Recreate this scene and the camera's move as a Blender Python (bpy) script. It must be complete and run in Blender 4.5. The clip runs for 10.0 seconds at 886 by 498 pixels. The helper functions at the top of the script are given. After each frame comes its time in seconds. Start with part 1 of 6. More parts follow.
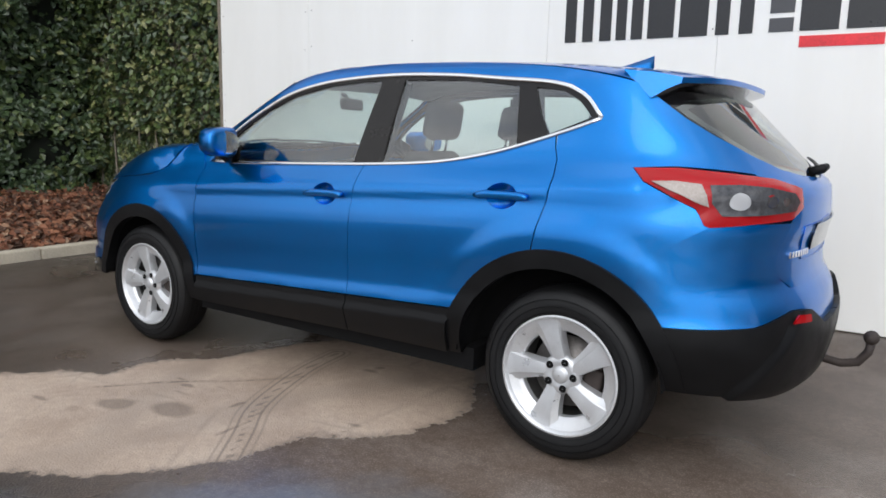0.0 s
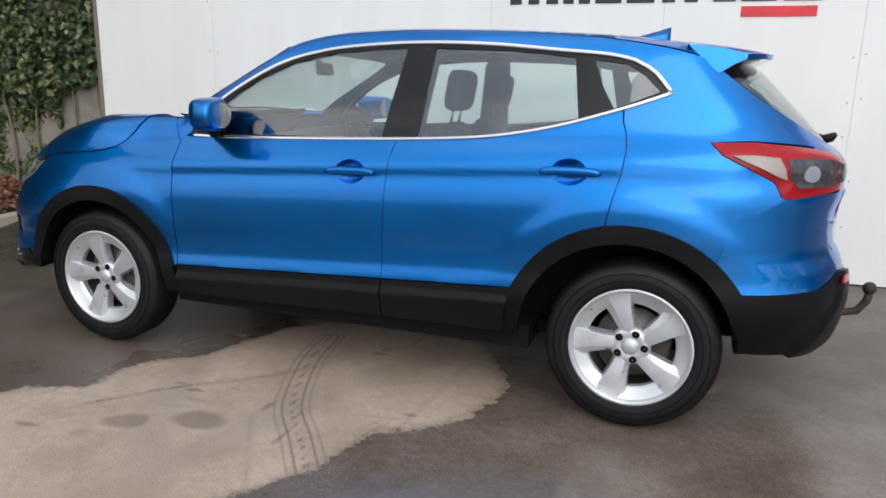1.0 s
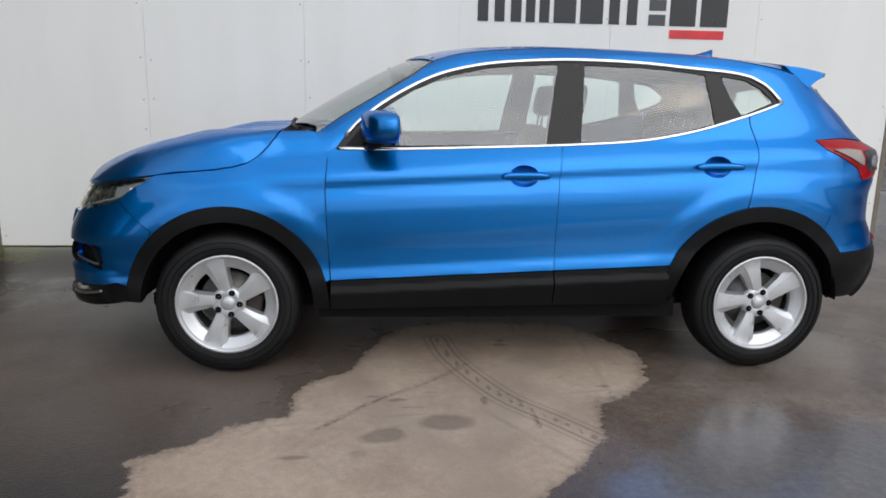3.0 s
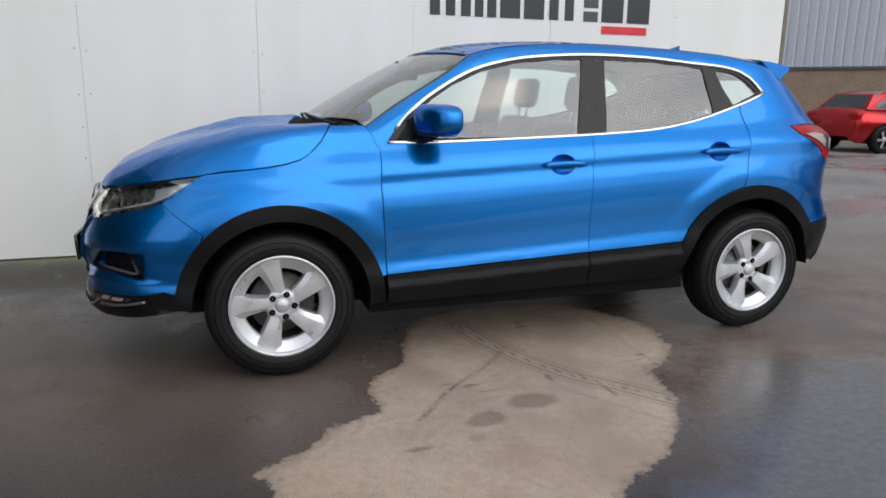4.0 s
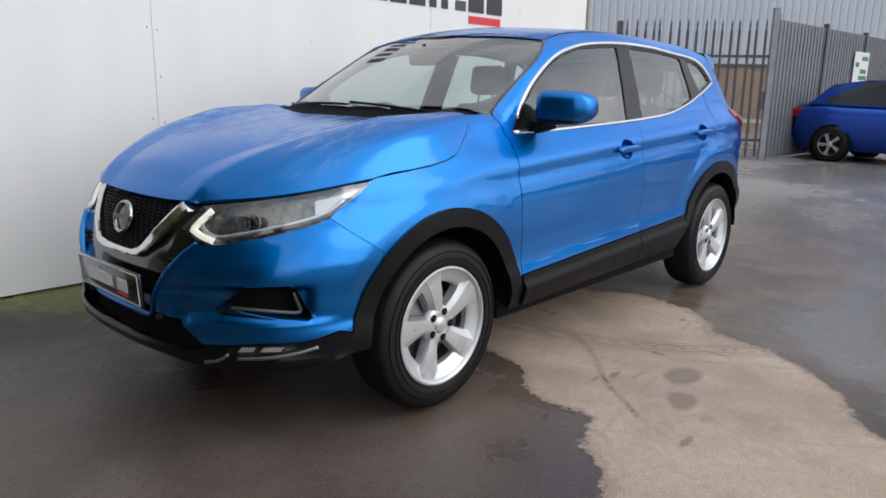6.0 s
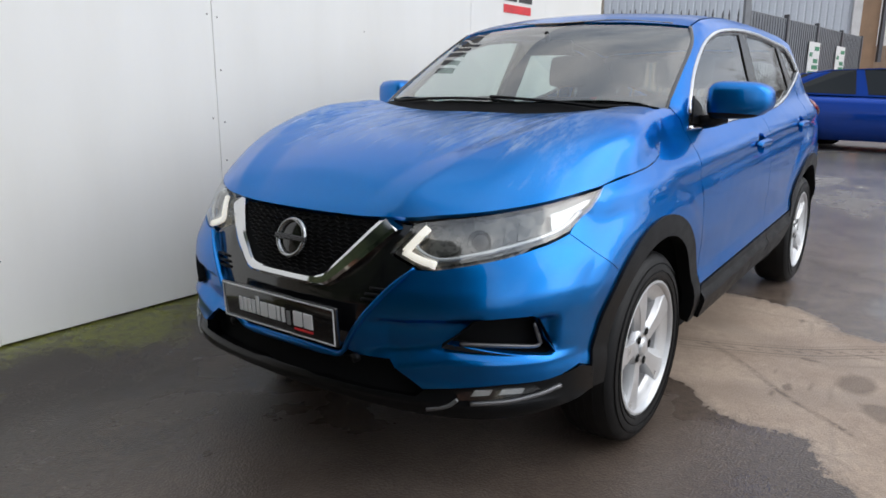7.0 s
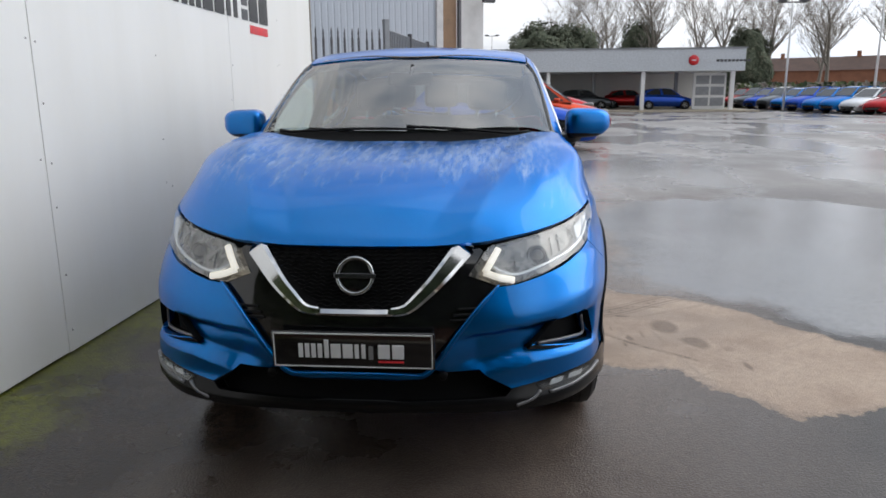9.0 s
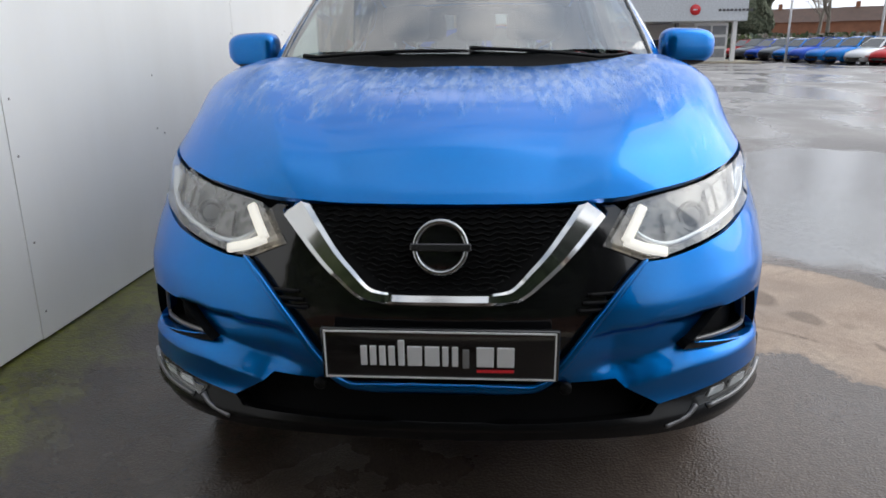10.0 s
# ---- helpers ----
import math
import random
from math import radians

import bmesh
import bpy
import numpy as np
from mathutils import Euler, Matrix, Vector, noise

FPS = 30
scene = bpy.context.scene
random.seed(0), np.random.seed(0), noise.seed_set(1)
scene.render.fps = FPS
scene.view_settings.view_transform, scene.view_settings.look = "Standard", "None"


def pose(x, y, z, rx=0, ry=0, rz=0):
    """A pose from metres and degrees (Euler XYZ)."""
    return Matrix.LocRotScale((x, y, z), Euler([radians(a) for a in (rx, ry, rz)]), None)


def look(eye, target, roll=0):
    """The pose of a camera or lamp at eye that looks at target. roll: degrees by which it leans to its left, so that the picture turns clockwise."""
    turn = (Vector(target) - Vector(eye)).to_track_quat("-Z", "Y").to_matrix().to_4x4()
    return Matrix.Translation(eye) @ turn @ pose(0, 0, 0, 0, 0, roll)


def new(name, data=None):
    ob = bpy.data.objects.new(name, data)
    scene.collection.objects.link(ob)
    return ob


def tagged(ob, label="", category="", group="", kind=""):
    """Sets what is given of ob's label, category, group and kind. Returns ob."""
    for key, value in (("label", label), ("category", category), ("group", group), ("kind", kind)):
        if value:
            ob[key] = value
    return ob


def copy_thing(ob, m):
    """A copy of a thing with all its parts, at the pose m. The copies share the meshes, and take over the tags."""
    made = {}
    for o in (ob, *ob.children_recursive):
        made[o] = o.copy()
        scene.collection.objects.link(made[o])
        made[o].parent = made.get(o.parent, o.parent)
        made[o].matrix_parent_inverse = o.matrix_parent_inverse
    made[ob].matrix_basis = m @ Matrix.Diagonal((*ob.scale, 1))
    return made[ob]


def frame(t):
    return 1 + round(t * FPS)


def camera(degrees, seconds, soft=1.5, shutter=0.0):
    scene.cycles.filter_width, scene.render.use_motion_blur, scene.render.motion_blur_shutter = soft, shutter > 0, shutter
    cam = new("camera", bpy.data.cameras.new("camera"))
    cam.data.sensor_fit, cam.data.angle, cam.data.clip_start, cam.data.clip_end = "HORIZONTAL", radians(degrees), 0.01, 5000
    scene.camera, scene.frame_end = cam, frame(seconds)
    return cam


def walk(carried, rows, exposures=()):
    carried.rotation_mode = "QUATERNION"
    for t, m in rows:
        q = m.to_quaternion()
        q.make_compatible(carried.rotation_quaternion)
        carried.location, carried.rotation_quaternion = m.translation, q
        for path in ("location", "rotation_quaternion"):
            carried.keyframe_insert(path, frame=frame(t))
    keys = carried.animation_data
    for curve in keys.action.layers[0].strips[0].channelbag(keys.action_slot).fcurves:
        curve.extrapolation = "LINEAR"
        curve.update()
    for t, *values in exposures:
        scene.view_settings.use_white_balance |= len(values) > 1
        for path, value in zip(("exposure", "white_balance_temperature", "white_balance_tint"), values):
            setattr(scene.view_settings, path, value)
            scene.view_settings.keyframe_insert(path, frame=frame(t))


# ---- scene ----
cam = camera(63.8, 10.0, soft=1.7)
PATH = [
    (0, (2.404, -3.337, 1.273), (1.317, -1.69, 0.949), 1.4),
    (0.5, (1.956, -3.53, 1.281), (1.077, -1.781, 0.873), 1.4),
    (1, (1.479, -3.645, 1.337), (0.848, -1.799, 0.896), 1.4),
    (1.5, (0.987, -3.806, 1.337), (0.598, -1.893, 0.906), 1.4),
    (2, (0.493, -3.941, 1.344), (0.295, -1.997, 0.92), 1.3),
    (2.5, (-0.002, -4.115, 1.341), (-0.029, -2.158, 0.929), 1.2),
    (3, (-0.549, -4.209, 1.327), (-0.399, -2.258, 0.915), 1.1),
    (3.2, (-0.777, -4.225, 1.345), (-0.548, -2.283, 0.926), 1.1),
    (4.3, (-1.889, -3.969, 1.308), (-1.122, -2.172, 0.882), 0.7),
    (4.5, (-2.079, -3.851, 1.302), (-1.214, -2.098, 0.877), 0.8),
    (5, (-2.56, -3.524, 1.298), (-1.542, -1.858, 0.868), 0.7),
    (5.2, (-2.748, -3.367, 1.287), (-1.577, -1.805, 0.853), 1.0),
    (6.5, (-3.543, -2.197, 1.266), (-2.057, -0.936, 0.819), 0.5),
    (7, (-3.677, -1.692, 1.259), (-2.11, -0.538, 0.804), 0.3),
    (7.5, (-3.852, -1.352, 1.263), (-2.14, -0.409, 0.838), 0.0),
    (8, (-4.01, -1.025, 1.285), (-2.118, -0.538, 0.857), -0.2),
    (8.5, (-4.224, -0.754, 1.352), (-2.28, -0.553, 0.925), -0.4),
    (9, (-4.391, -0.468, 1.366), (-2.446, -0.308, 0.93), -0.4),
    (9.5, (-4.128, -0.243, 1.277), (-2.191, -0.089, 0.804), -0.5),
    (10, (-3.715, -0.113, 1.217), (-1.80, 0.022, 0.664), -0.6),
]
walk(cam, [(t, look(eye, target, roll)) for t, eye, target, roll in PATH],
     [(0, .20), (.8, .14), (2, -.08), (3, -.22), (5, -.06), (7, .08), (9, .02), (10, .17)])

# ---- light ----
world = bpy.data.worlds.new("sky")
scene.world = world
world.use_nodes = True
wn, wl = world.node_tree.nodes, world.node_tree.links
sky = wn.new("ShaderNodeTexSky")
sky.sky_type, sky.sun_disc = "NISHITA", False
sky.sun_elevation, sky.sun_rotation = radians(33), radians(158)
sky.air_density, sky.dust_density = 1.0, 2.5
# broken cloud over the whole sky
coord, mapping = wn.new("ShaderNodeTexCoord"), wn.new("ShaderNodeMapping")
mapping.inputs["Scale"].default_value = (1.0, 1.0, 2.6)
clouds, ramp, tone = wn.new("ShaderNodeTexNoise"), wn.new("ShaderNodeValToRGB"), wn.new("ShaderNodeValToRGB")
clouds.inputs["Scale"].default_value, clouds.inputs["Detail"].default_value, clouds.inputs["Roughness"].default_value = 2.3, 7, 0.55
ramp.color_ramp.elements[0].position, ramp.color_ramp.elements[1].position = 0.18, 0.38
tone.color_ramp.elements[0].position, tone.color_ramp.elements[1].position = 0.40, 0.64
tone.color_ramp.elements[0].color, tone.color_ramp.elements[1].color = (3.9, 4.4, 5.2, 1), (8.6, 8.7, 8.9, 1)
mix = wn.new("ShaderNodeMixRGB")
wl.new(coord.outputs["Generated"], mapping.inputs["Vector"])
wl.new(mapping.outputs["Vector"], clouds.inputs["Vector"])
wl.new(clouds.outputs["Fac"], ramp.inputs["Fac"])
wl.new(clouds.outputs["Fac"], tone.inputs["Fac"])
wl.new(ramp.outputs["Color"], mix.inputs["Fac"])
wl.new(sky.outputs["Color"], mix.inputs["Color1"])
wl.new(tone.outputs["Color"], mix.inputs["Color2"])
# the cloud glows round the veiled sun and darkens away from it
toward, reach, bright = wn.new("ShaderNodeVectorMath"), wn.new("ShaderNodeMapRange"), wn.new("ShaderNodeMath")
toward.operation, bright.operation = "DOT_PRODUCT", "POWER"
toward.inputs[1].default_value = Vector((4, -10, 7)).normalized()
reach.inputs["From Min"].default_value, reach.inputs["From Max"].default_value = -0.5, 1.0
bright.inputs[1].default_value = 2.0
glow, lit = wn.new("ShaderNodeMapRange"), wn.new("ShaderNodeMixRGB")
glow.inputs["To Min"].default_value, glow.inputs["To Max"].default_value = 0.52, 2.0
lit.blend_type, lit.inputs["Fac"].default_value = "MULTIPLY", 1.0
wl.new(coord.outputs["Generated"], toward.inputs[0])
wl.new(toward.outputs["Value"], reach.inputs["Value"])
wl.new(reach.outputs[0], bright.inputs[0])
wl.new(bright.outputs[0], glow.inputs["Value"])
wl.new(mix.outputs["Color"], lit.inputs["Color1"])
wl.new(glow.outputs[0], lit.inputs["Color2"])
wl.new(lit.outputs["Color"], wn["Background"].inputs["Color"])
wn["Background"].inputs["Strength"].default_value = 0.129
sun = new("sun", bpy.data.lights.new("sun", "SUN"))
sun.data.energy, sun.data.angle, sun.data.color = 0.88, radians(50), (1.0, 0.96, 0.90)
sun.matrix_world = look((4, -10, 7), (0, 0, 0))

# ---- materials ----
def principled(name, color, rough=0.5, metal=0.0, **more):
    m = bpy.data.materials.new(name)
    m.use_nodes = True
    b = m.node_tree.nodes["Principled BSDF"]
    b.inputs["Base Color"].default_value = (*color, 1)
    b.inputs["Roughness"].default_value = rough
    b.inputs["Metallic"].default_value = metal
    for key, value in more.items():
        b.inputs[key.replace("_", " ")].default_value = value
    return m


def noise_of(m, scale, detail=4.0, rough=0.55, coords="Object", stretch=(1, 1, 1)):
    n = m.node_tree.nodes
    c, mp, t = n.new("ShaderNodeTexCoord"), n.new("ShaderNodeMapping"), n.new("ShaderNodeTexNoise")
    mp.inputs["Scale"].default_value = stretch
    t.inputs["Scale"].default_value, t.inputs["Detail"].default_value, t.inputs["Roughness"].default_value = scale, detail, rough
    m.node_tree.links.new(c.outputs[coords], mp.inputs["Vector"])
    m.node_tree.links.new(mp.outputs["Vector"], t.inputs["Vector"])
    return t.outputs["Fac"]


def ramped(m, fac, *stops):
    r = m.node_tree.nodes.new("ShaderNodeValToRGB")
    e = r.color_ramp.elements
    while len(e) < len(stops):
        e.new(0.5)
    for el, (at, col) in zip(e, stops):
        el.position = at
        el.color = (*col, 1) if isinstance(col, tuple) else (col, col, col, 1)
    m.node_tree.links.new(fac, r.inputs["Fac"])
    return r.outputs["Color"]


def blend(m, fac, a, b, how="MIX"):
    x = m.node_tree.nodes.new("ShaderNodeMixRGB")
    x.blend_type = how
    for sock, v in (("Fac", fac), ("Color1", a), ("Color2", b)):
        if isinstance(v, (int, float)):
            x.inputs[sock].default_value = v if sock == "Fac" else (v, v, v, 1)
        elif isinstance(v, tuple):
            x.inputs[sock].default_value = (*v, 1)
        else:
            m.node_tree.links.new(v, x.inputs[sock])
    return x.outputs["Color"]


def calc(m, op, a, b=0.0):
    x = m.node_tree.nodes.new("ShaderNodeMath")
    x.operation = op
    for i, v in enumerate((a, b)):
        if isinstance(v, (int, float)):
            x.inputs[i].default_value = v
        else:
            m.node_tree.links.new(v, x.inputs[i])
    return x.outputs[0]


def wire(m, out, key):
    m.node_tree.links.new(out, m.node_tree.nodes["Principled BSDF"].inputs[key])


def bumped(m, height, strength=0.3, distance=0.01):
    b = m.node_tree.nodes.new("ShaderNodeBump")
    b.inputs["Strength"].default_value, b.inputs["Distance"].default_value = strength, distance
    m.node_tree.links.new(height, b.inputs["Height"])
    wire(m, b.outputs["Normal"], "Normal")


def worn(name, color, rough=0.5, metal=0.0, scale=6.0, vary=0.25, fine=120.0, bump=0.15, **more):
    """A surface with broad staining and fine grain."""
    m = principled(name, color, rough, metal, **more)
    broad, grain = noise_of(m, scale), noise_of(m, fine, 3)
    lo, hi = tuple(c * (1 - vary) for c in color), tuple(min(1, c * (1 + vary)) for c in color)
    col = ramped(m, broad, (0.3, lo), (0.7, hi))
    col = blend(m, 0.35, col, ramped(m, grain, (0.3, tuple(c * .6 for c in color)), (0.7, tuple(min(1, c * 1.35) for c in color))))
    wire(m, col, "Base Color")
    wire(m, ramped(m, broad, (0.3, max(0, rough - .08)), (0.7, min(1, rough + .08))), "Roughness")
    if bump:
        bumped(m, grain, bump, 0.004)
    return m


def car_paint(name, color, deep):
    m = principled(name, color, 0.36, 0.95, Coat_Weight=0.8, Coat_Roughness=0.025, Coat_IOR=1.44)
    m.node_tree.nodes["Principled BSDF"].inputs["Specular Tint"].default_value = (*[.36 + .64 * k / max(color) for k in color], 1)
    flake = noise_of(m, 900, 2)
    wire(m, ramped(m, flake, (0.3, deep), (0.7, color)), "Base Color")
    wire(m, ramped(m, noise_of(m, 5, 6), (0.4, 0.30), (0.75, 0.37)), "Roughness")
    return m


paint = car_paint("blue_paint", (0.0, 0.194, 0.60), (0.0, 0.146, 0.475))
wet_paint = car_paint("wet_blue_paint", (0.0, 0.194, 0.60), (0.0, 0.146, 0.475))
# beads and runs of rain over the rear half of the bonnet
wp = wet_paint.node_tree.nodes
wx = wp.new("ShaderNodeSeparateXYZ")
wc = wp.new("ShaderNodeTexCoord")
wet_paint.node_tree.links.new(wc.outputs["Object"], wx.inputs[0])
bead = wp.new("ShaderNodeTexVoronoi")
bead.inputs["Scale"].default_value = 135
wet_paint.node_tree.links.new(wc.outputs["Object"], bead.inputs["Vector"])
runs = noise_of(wet_paint, 9, 5, .6, "Object", (.35, 2.2, 1))
where = wp.new("ShaderNodeMapRange")
wet_paint.node_tree.links.new(calc(wet_paint, "ADD", wx.outputs["X"], calc(wet_paint, "MULTIPLY", runs, .9)), where.inputs["Value"])
where.inputs["From Min"].default_value, where.inputs["From Max"].default_value = -1.36, -1.14
side = wp.new("ShaderNodeMapRange")
wet_paint.node_tree.links.new(calc(wet_paint, "ABSOLUTE", wx.outputs["Y"]), side.inputs["Value"])
side.inputs["From Min"].default_value, side.inputs["From Max"].default_value = .74, .55
wetted = calc(wet_paint, "MULTIPLY", where.outputs[0], side.outputs[0])
drops = calc(wet_paint, "MULTIPLY", ramped(wet_paint, bead.outputs["Distance"], (.18, 1.0), (.42, 0.0)), wetted)
wb = wp.new("ShaderNodeBump")
wb.inputs["Strength"].default_value, wb.inputs["Distance"].default_value = 1.0, .006
wet_paint.node_tree.links.new(blend(wet_paint, .4, drops, calc(wet_paint, "MULTIPLY", runs, wetted)), wb.inputs["Height"])
wet_paint.node_tree.links.new(wb.outputs["Normal"], wp["Principled BSDF"].inputs["Coat Normal"])
wd = wp.new("ShaderNodeBump")
wd.inputs["Strength"].default_value, wd.inputs["Distance"].default_value = .5, .0045
wet_paint.node_tree.links.new(wb.inputs["Height"].links[0].from_socket, wd.inputs["Height"])
wire(wet_paint, wd.outputs["Normal"], "Normal")
wire(wet_paint, blend(wet_paint, wetted, .03, ramped(wet_paint, runs, (.35, .03), (.62, .34))), "Coat Roughness")
# pale streaks in the base colour stand in for sky reflected by the wet bonnet
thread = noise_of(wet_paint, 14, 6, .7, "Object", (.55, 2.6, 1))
sky_streaks = calc(wet_paint, "MULTIPLY", wetted, ramped(wet_paint, thread, (.44, 0.0), (.58, .72)))
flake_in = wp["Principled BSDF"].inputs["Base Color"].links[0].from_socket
wire(wet_paint, blend(wet_paint, sky_streaks, flake_in, (.42, .52, .68)), "Base Color")
paint_dark = car_paint("dark_blue_paint", (0.014, 0.085, 0.50), (0.010, 0.066, 0.41))
paint_red = car_paint("red_paint", (0.55, 0.02, 0.025), (0.42, 0.015, 0.02))
paint_orange = car_paint("orange_paint", (0.75, 0.085, 0.03), (0.65, 0.07, 0.025))
paint_white = car_paint("white_paint", (0.75, 0.76, 0.77), (0.68, 0.69, 0.7))
paint_grey = car_paint("grey_paint", (0.10, 0.11, 0.12), (0.08, 0.09, 0.1))
plastic = worn("black_plastic", (0.0065, 0.0065, 0.007), 0.42, scale=9, fine=400, bump=0.10, Specular_IOR_Level=0.16)
pillar_black = worn("pillar_black", (0.012, 0.0105, 0.010), 0.22, scale=9, fine=400, bump=0.02, vary=.1, Specular_IOR_Level=0.3)
satin_black = worn("satin_black", (0.007, 0.007, 0.008), 0.16, scale=9, fine=400, bump=0.03, vary=.1)
splitter_black = worn("splitter_black", (0.005, 0.005, 0.0055), 0.2, scale=9, fine=400, bump=0.02, vary=.1, Specular_IOR_Level=0.25)
gloss_black = principled("gloss_black", (0.006, 0.006, 0.007), 0.12, 0.0, Coat_Weight=0.6)
# body blue darkened to the shade inside the panel gaps
seam_shade_paint = worn("seam_shade_paint", (0.0, 0.022, 0.07), 0.6, scale=10, bump=0)
dark_void = principled("dark_void", (0.004, 0.004, 0.0045), 0.85, Specular_IOR_Level=0.2)
rubber = worn("tyre_rubber", (0.0085, 0.0085, 0.009), 0.52, scale=14, fine=300, bump=0.15, Specular_IOR_Level=0.26)
alloy = worn("silver_alloy", (0.62, 0.625, 0.635), 0.34, 0.6, scale=20, vary=.08, fine=500, bump=0.03)
chrome = principled("chrome", (0.74, 0.75, 0.76), 0.10, 1.0)
dark_chrome = worn("dark_chrome", (0.40, 0.41, 0.42), 0.18, 1.0, scale=20, vary=.1, bump=0)
steel = worn("brake_steel", (0.28, 0.26, 0.25), 0.45, 0.8, scale=30)
rusty = worn("rusty_steel", (0.045, 0.034, 0.03), 0.7, 0.2, scale=30)
cloth = worn("seat_cloth", (0.028, 0.029, 0.032), 0.9, scale=12, fine=50, bump=0)
trim_dark = worn("dark_trim", (0.026, 0.026, 0.028), 0.8, scale=8, fine=40, bump=0)
trim_pale = worn("pale_headlining", (0.36, 0.36, 0.35), 0.9, scale=8, fine=40, bump=0)


def glass_of(name, tint, rough=0.0, base=0.085):
    m = bpy.data.materials.new(name)
    m.use_nodes = True
    n, l = m.node_tree.nodes, m.node_tree.links
    n.remove(n["Principled BSDF"])
    t, g, f, x = n.new("ShaderNodeBsdfTransparent"), n.new("ShaderNodeBsdfGlossy"), n.new("ShaderNodeLayerWeight"), n.new("ShaderNodeMixShader")
    t.inputs["Color"].default_value = (*tint, 1)
    g.inputs["Roughness"].default_value = rough
    f.inputs["Blend"].default_value = 0.5
    gain = calc(m, "ADD", calc(m, "MULTIPLY", calc(m, "POWER", f.outputs["Facing"], 4.0), 0.9), base)
    l.new(gain, x.inputs[0])
    l.new(t.outputs[0], x.inputs[1])
    l.new(g.outputs[0], x.inputs[2])
    l.new(x.outputs[0], n["Material Output"].inputs["Surface"])
    return m


glass = glass_of("tinted_glass", (0.83, 0.93, 0.90), 0.0, 0.16)
screen_glass = glass_of("windscreen_glass", (0.68, 0.79, 0.76), 0.0, 0.24)
glass_clear = glass_of("clear_glass", (0.90, 0.92, 0.92), 0.03, 0.16)
red_lens = principled("red_lens", (0.36, 0.005, 0.008), 0.08, 0.0, Specular_IOR_Level=0.3)
smoke_lens = worn("smoked_lens", (0.07, 0.07, 0.075), 0.12, 0.3, scale=40, vary=.5, bump=0)
pale_lens = principled("pale_reflector", (0.72, 0.73, 0.74), 0.2, 0.6, Coat_Weight=1.0)
lamp_dark = worn("lamp_housing", (0.19, 0.182, 0.172), 0.28, 0.7, scale=28, vary=.6, bump=0)
led = principled("drl_light_guide", (0.9, 0.88, 0.82), 0.25)
led.node_tree.nodes["Principled BSDF"].inputs["Emission Color"].default_value = (1.0, 0.92, 0.80, 1)
led.node_tree.nodes["Principled BSDF"].inputs["Emission Strength"].default_value = 0.6

# ---- mesh helpers ----
def part(name, bm, material, parent=None, label="", smooth=True):
    """Links a bmesh as one mesh object, under a thing or a part."""
    me = bpy.data.meshes.new(name)
    bm.to_mesh(me)
    bm.free()
    for m in material if isinstance(material, (list, tuple)) else [material]:
        me.materials.append(m)
    if smooth:
        me.polygons.foreach_set("use_smooth", [True] * len(me.polygons))
    ob = new(name, me)
    ob.parent = parent
    return tagged(ob, label)


def thing(name, label, category, at=(0, 0, 0), group="", kind="", turn=0):
    ob = new(name)
    ob.empty_display_size = 0.1
    ob.matrix_basis = pose(*at, 0, 0, turn)
    return tagged(ob, label, category, group, kind)


def bm_box(bm, x0, x1, y0, y1, z0, z1, bevel=0.0, m=None):
    r = bmesh.ops.create_cube(bm, size=1, matrix=Matrix.Translation(((x0 + x1) / 2, (y0 + y1) / 2, (z0 + z1) / 2)) @ Matrix.Diagonal((x1 - x0, y1 - y0, z1 - z0, 1)))
    if bevel:
        es = list({e for v in r["verts"] for e in v.link_edges})
        out = bmesh.ops.bevel(bm, geom=es, offset=bevel, segments=2, affect="EDGES", profile=0.5)
        vs = list({v for f in out["faces"] for v in f.verts} | {v for v in r["verts"] if v.is_valid})
    else:
        vs = r["verts"]
    if m is not None:
        bmesh.ops.transform(bm, matrix=m, verts=vs)
    return vs


def box(name, x0, x1, y0, y1, z0, z1, material, parent=None, bevel=0.0, label="", m=None):
    bm = bmesh.new()
    bm_box(bm, x0, x1, y0, y1, z0, z1, bevel, m)
    return part(name, bm, material, parent, label, smooth=False)


def lathe(bm, profile, n=48, m=Matrix(), closed=False):
    """Turns (radius, height) points about z."""
    rings = [[bm.verts.new(m @ Vector((r * math.cos(a), r * math.sin(a), h))) for a in np.linspace(0, 2 * math.pi, n, endpoint=False)] for r, h in profile]
    for p, q in zip(rings, rings[1:] + (rings[:1] if closed else [])):
        for i in range(n):
            bm.faces.new((p[i], p[(i + 1) % n], q[(i + 1) % n], q[i]))
    return rings


def tube(bm, pts, radius, n=8, cap=True):
    """A round bar along points; radius may be one number or one per point."""
    pts = [Vector(p) for p in pts]
    rad = radius if isinstance(radius, (list, tuple)) else [radius] * len(pts)
    rings, up = [], None
    for i, p in enumerate(pts):
        d = (pts[min(i + 1, len(pts) - 1)] - pts[max(i - 1, 0)]).normalized()
        up = d.orthogonal().normalized() if up is None else (up - d * up.dot(d)).normalized()
        side = d.cross(up)
        rings.append([bm.verts.new(p + (up * math.cos(a) + side * math.sin(a)) * rad[i]) for a in np.linspace(0, 2 * math.pi, n, endpoint=False)])
    for p, q in zip(rings, rings[1:]):
        for i in range(n):
            bm.faces.new((p[i], p[(i + 1) % n], q[(i + 1) % n], q[i]))
    if cap:
        bm.faces.new(rings[0][::-1])
        bm.faces.new(rings[-1])


def soft_edges(ob, angle=35):
    """Marks edges sharper than the angle, so that smooth shading breaks there."""
    bm = bmesh.new()
    bm.from_mesh(ob.data)
    for e in bm.edges:
        e.smooth = len(e.link_faces) == 2 and e.calc_face_angle(9) < radians(angle)
    bm.to_mesh(ob.data)
    bm.free()
    return ob


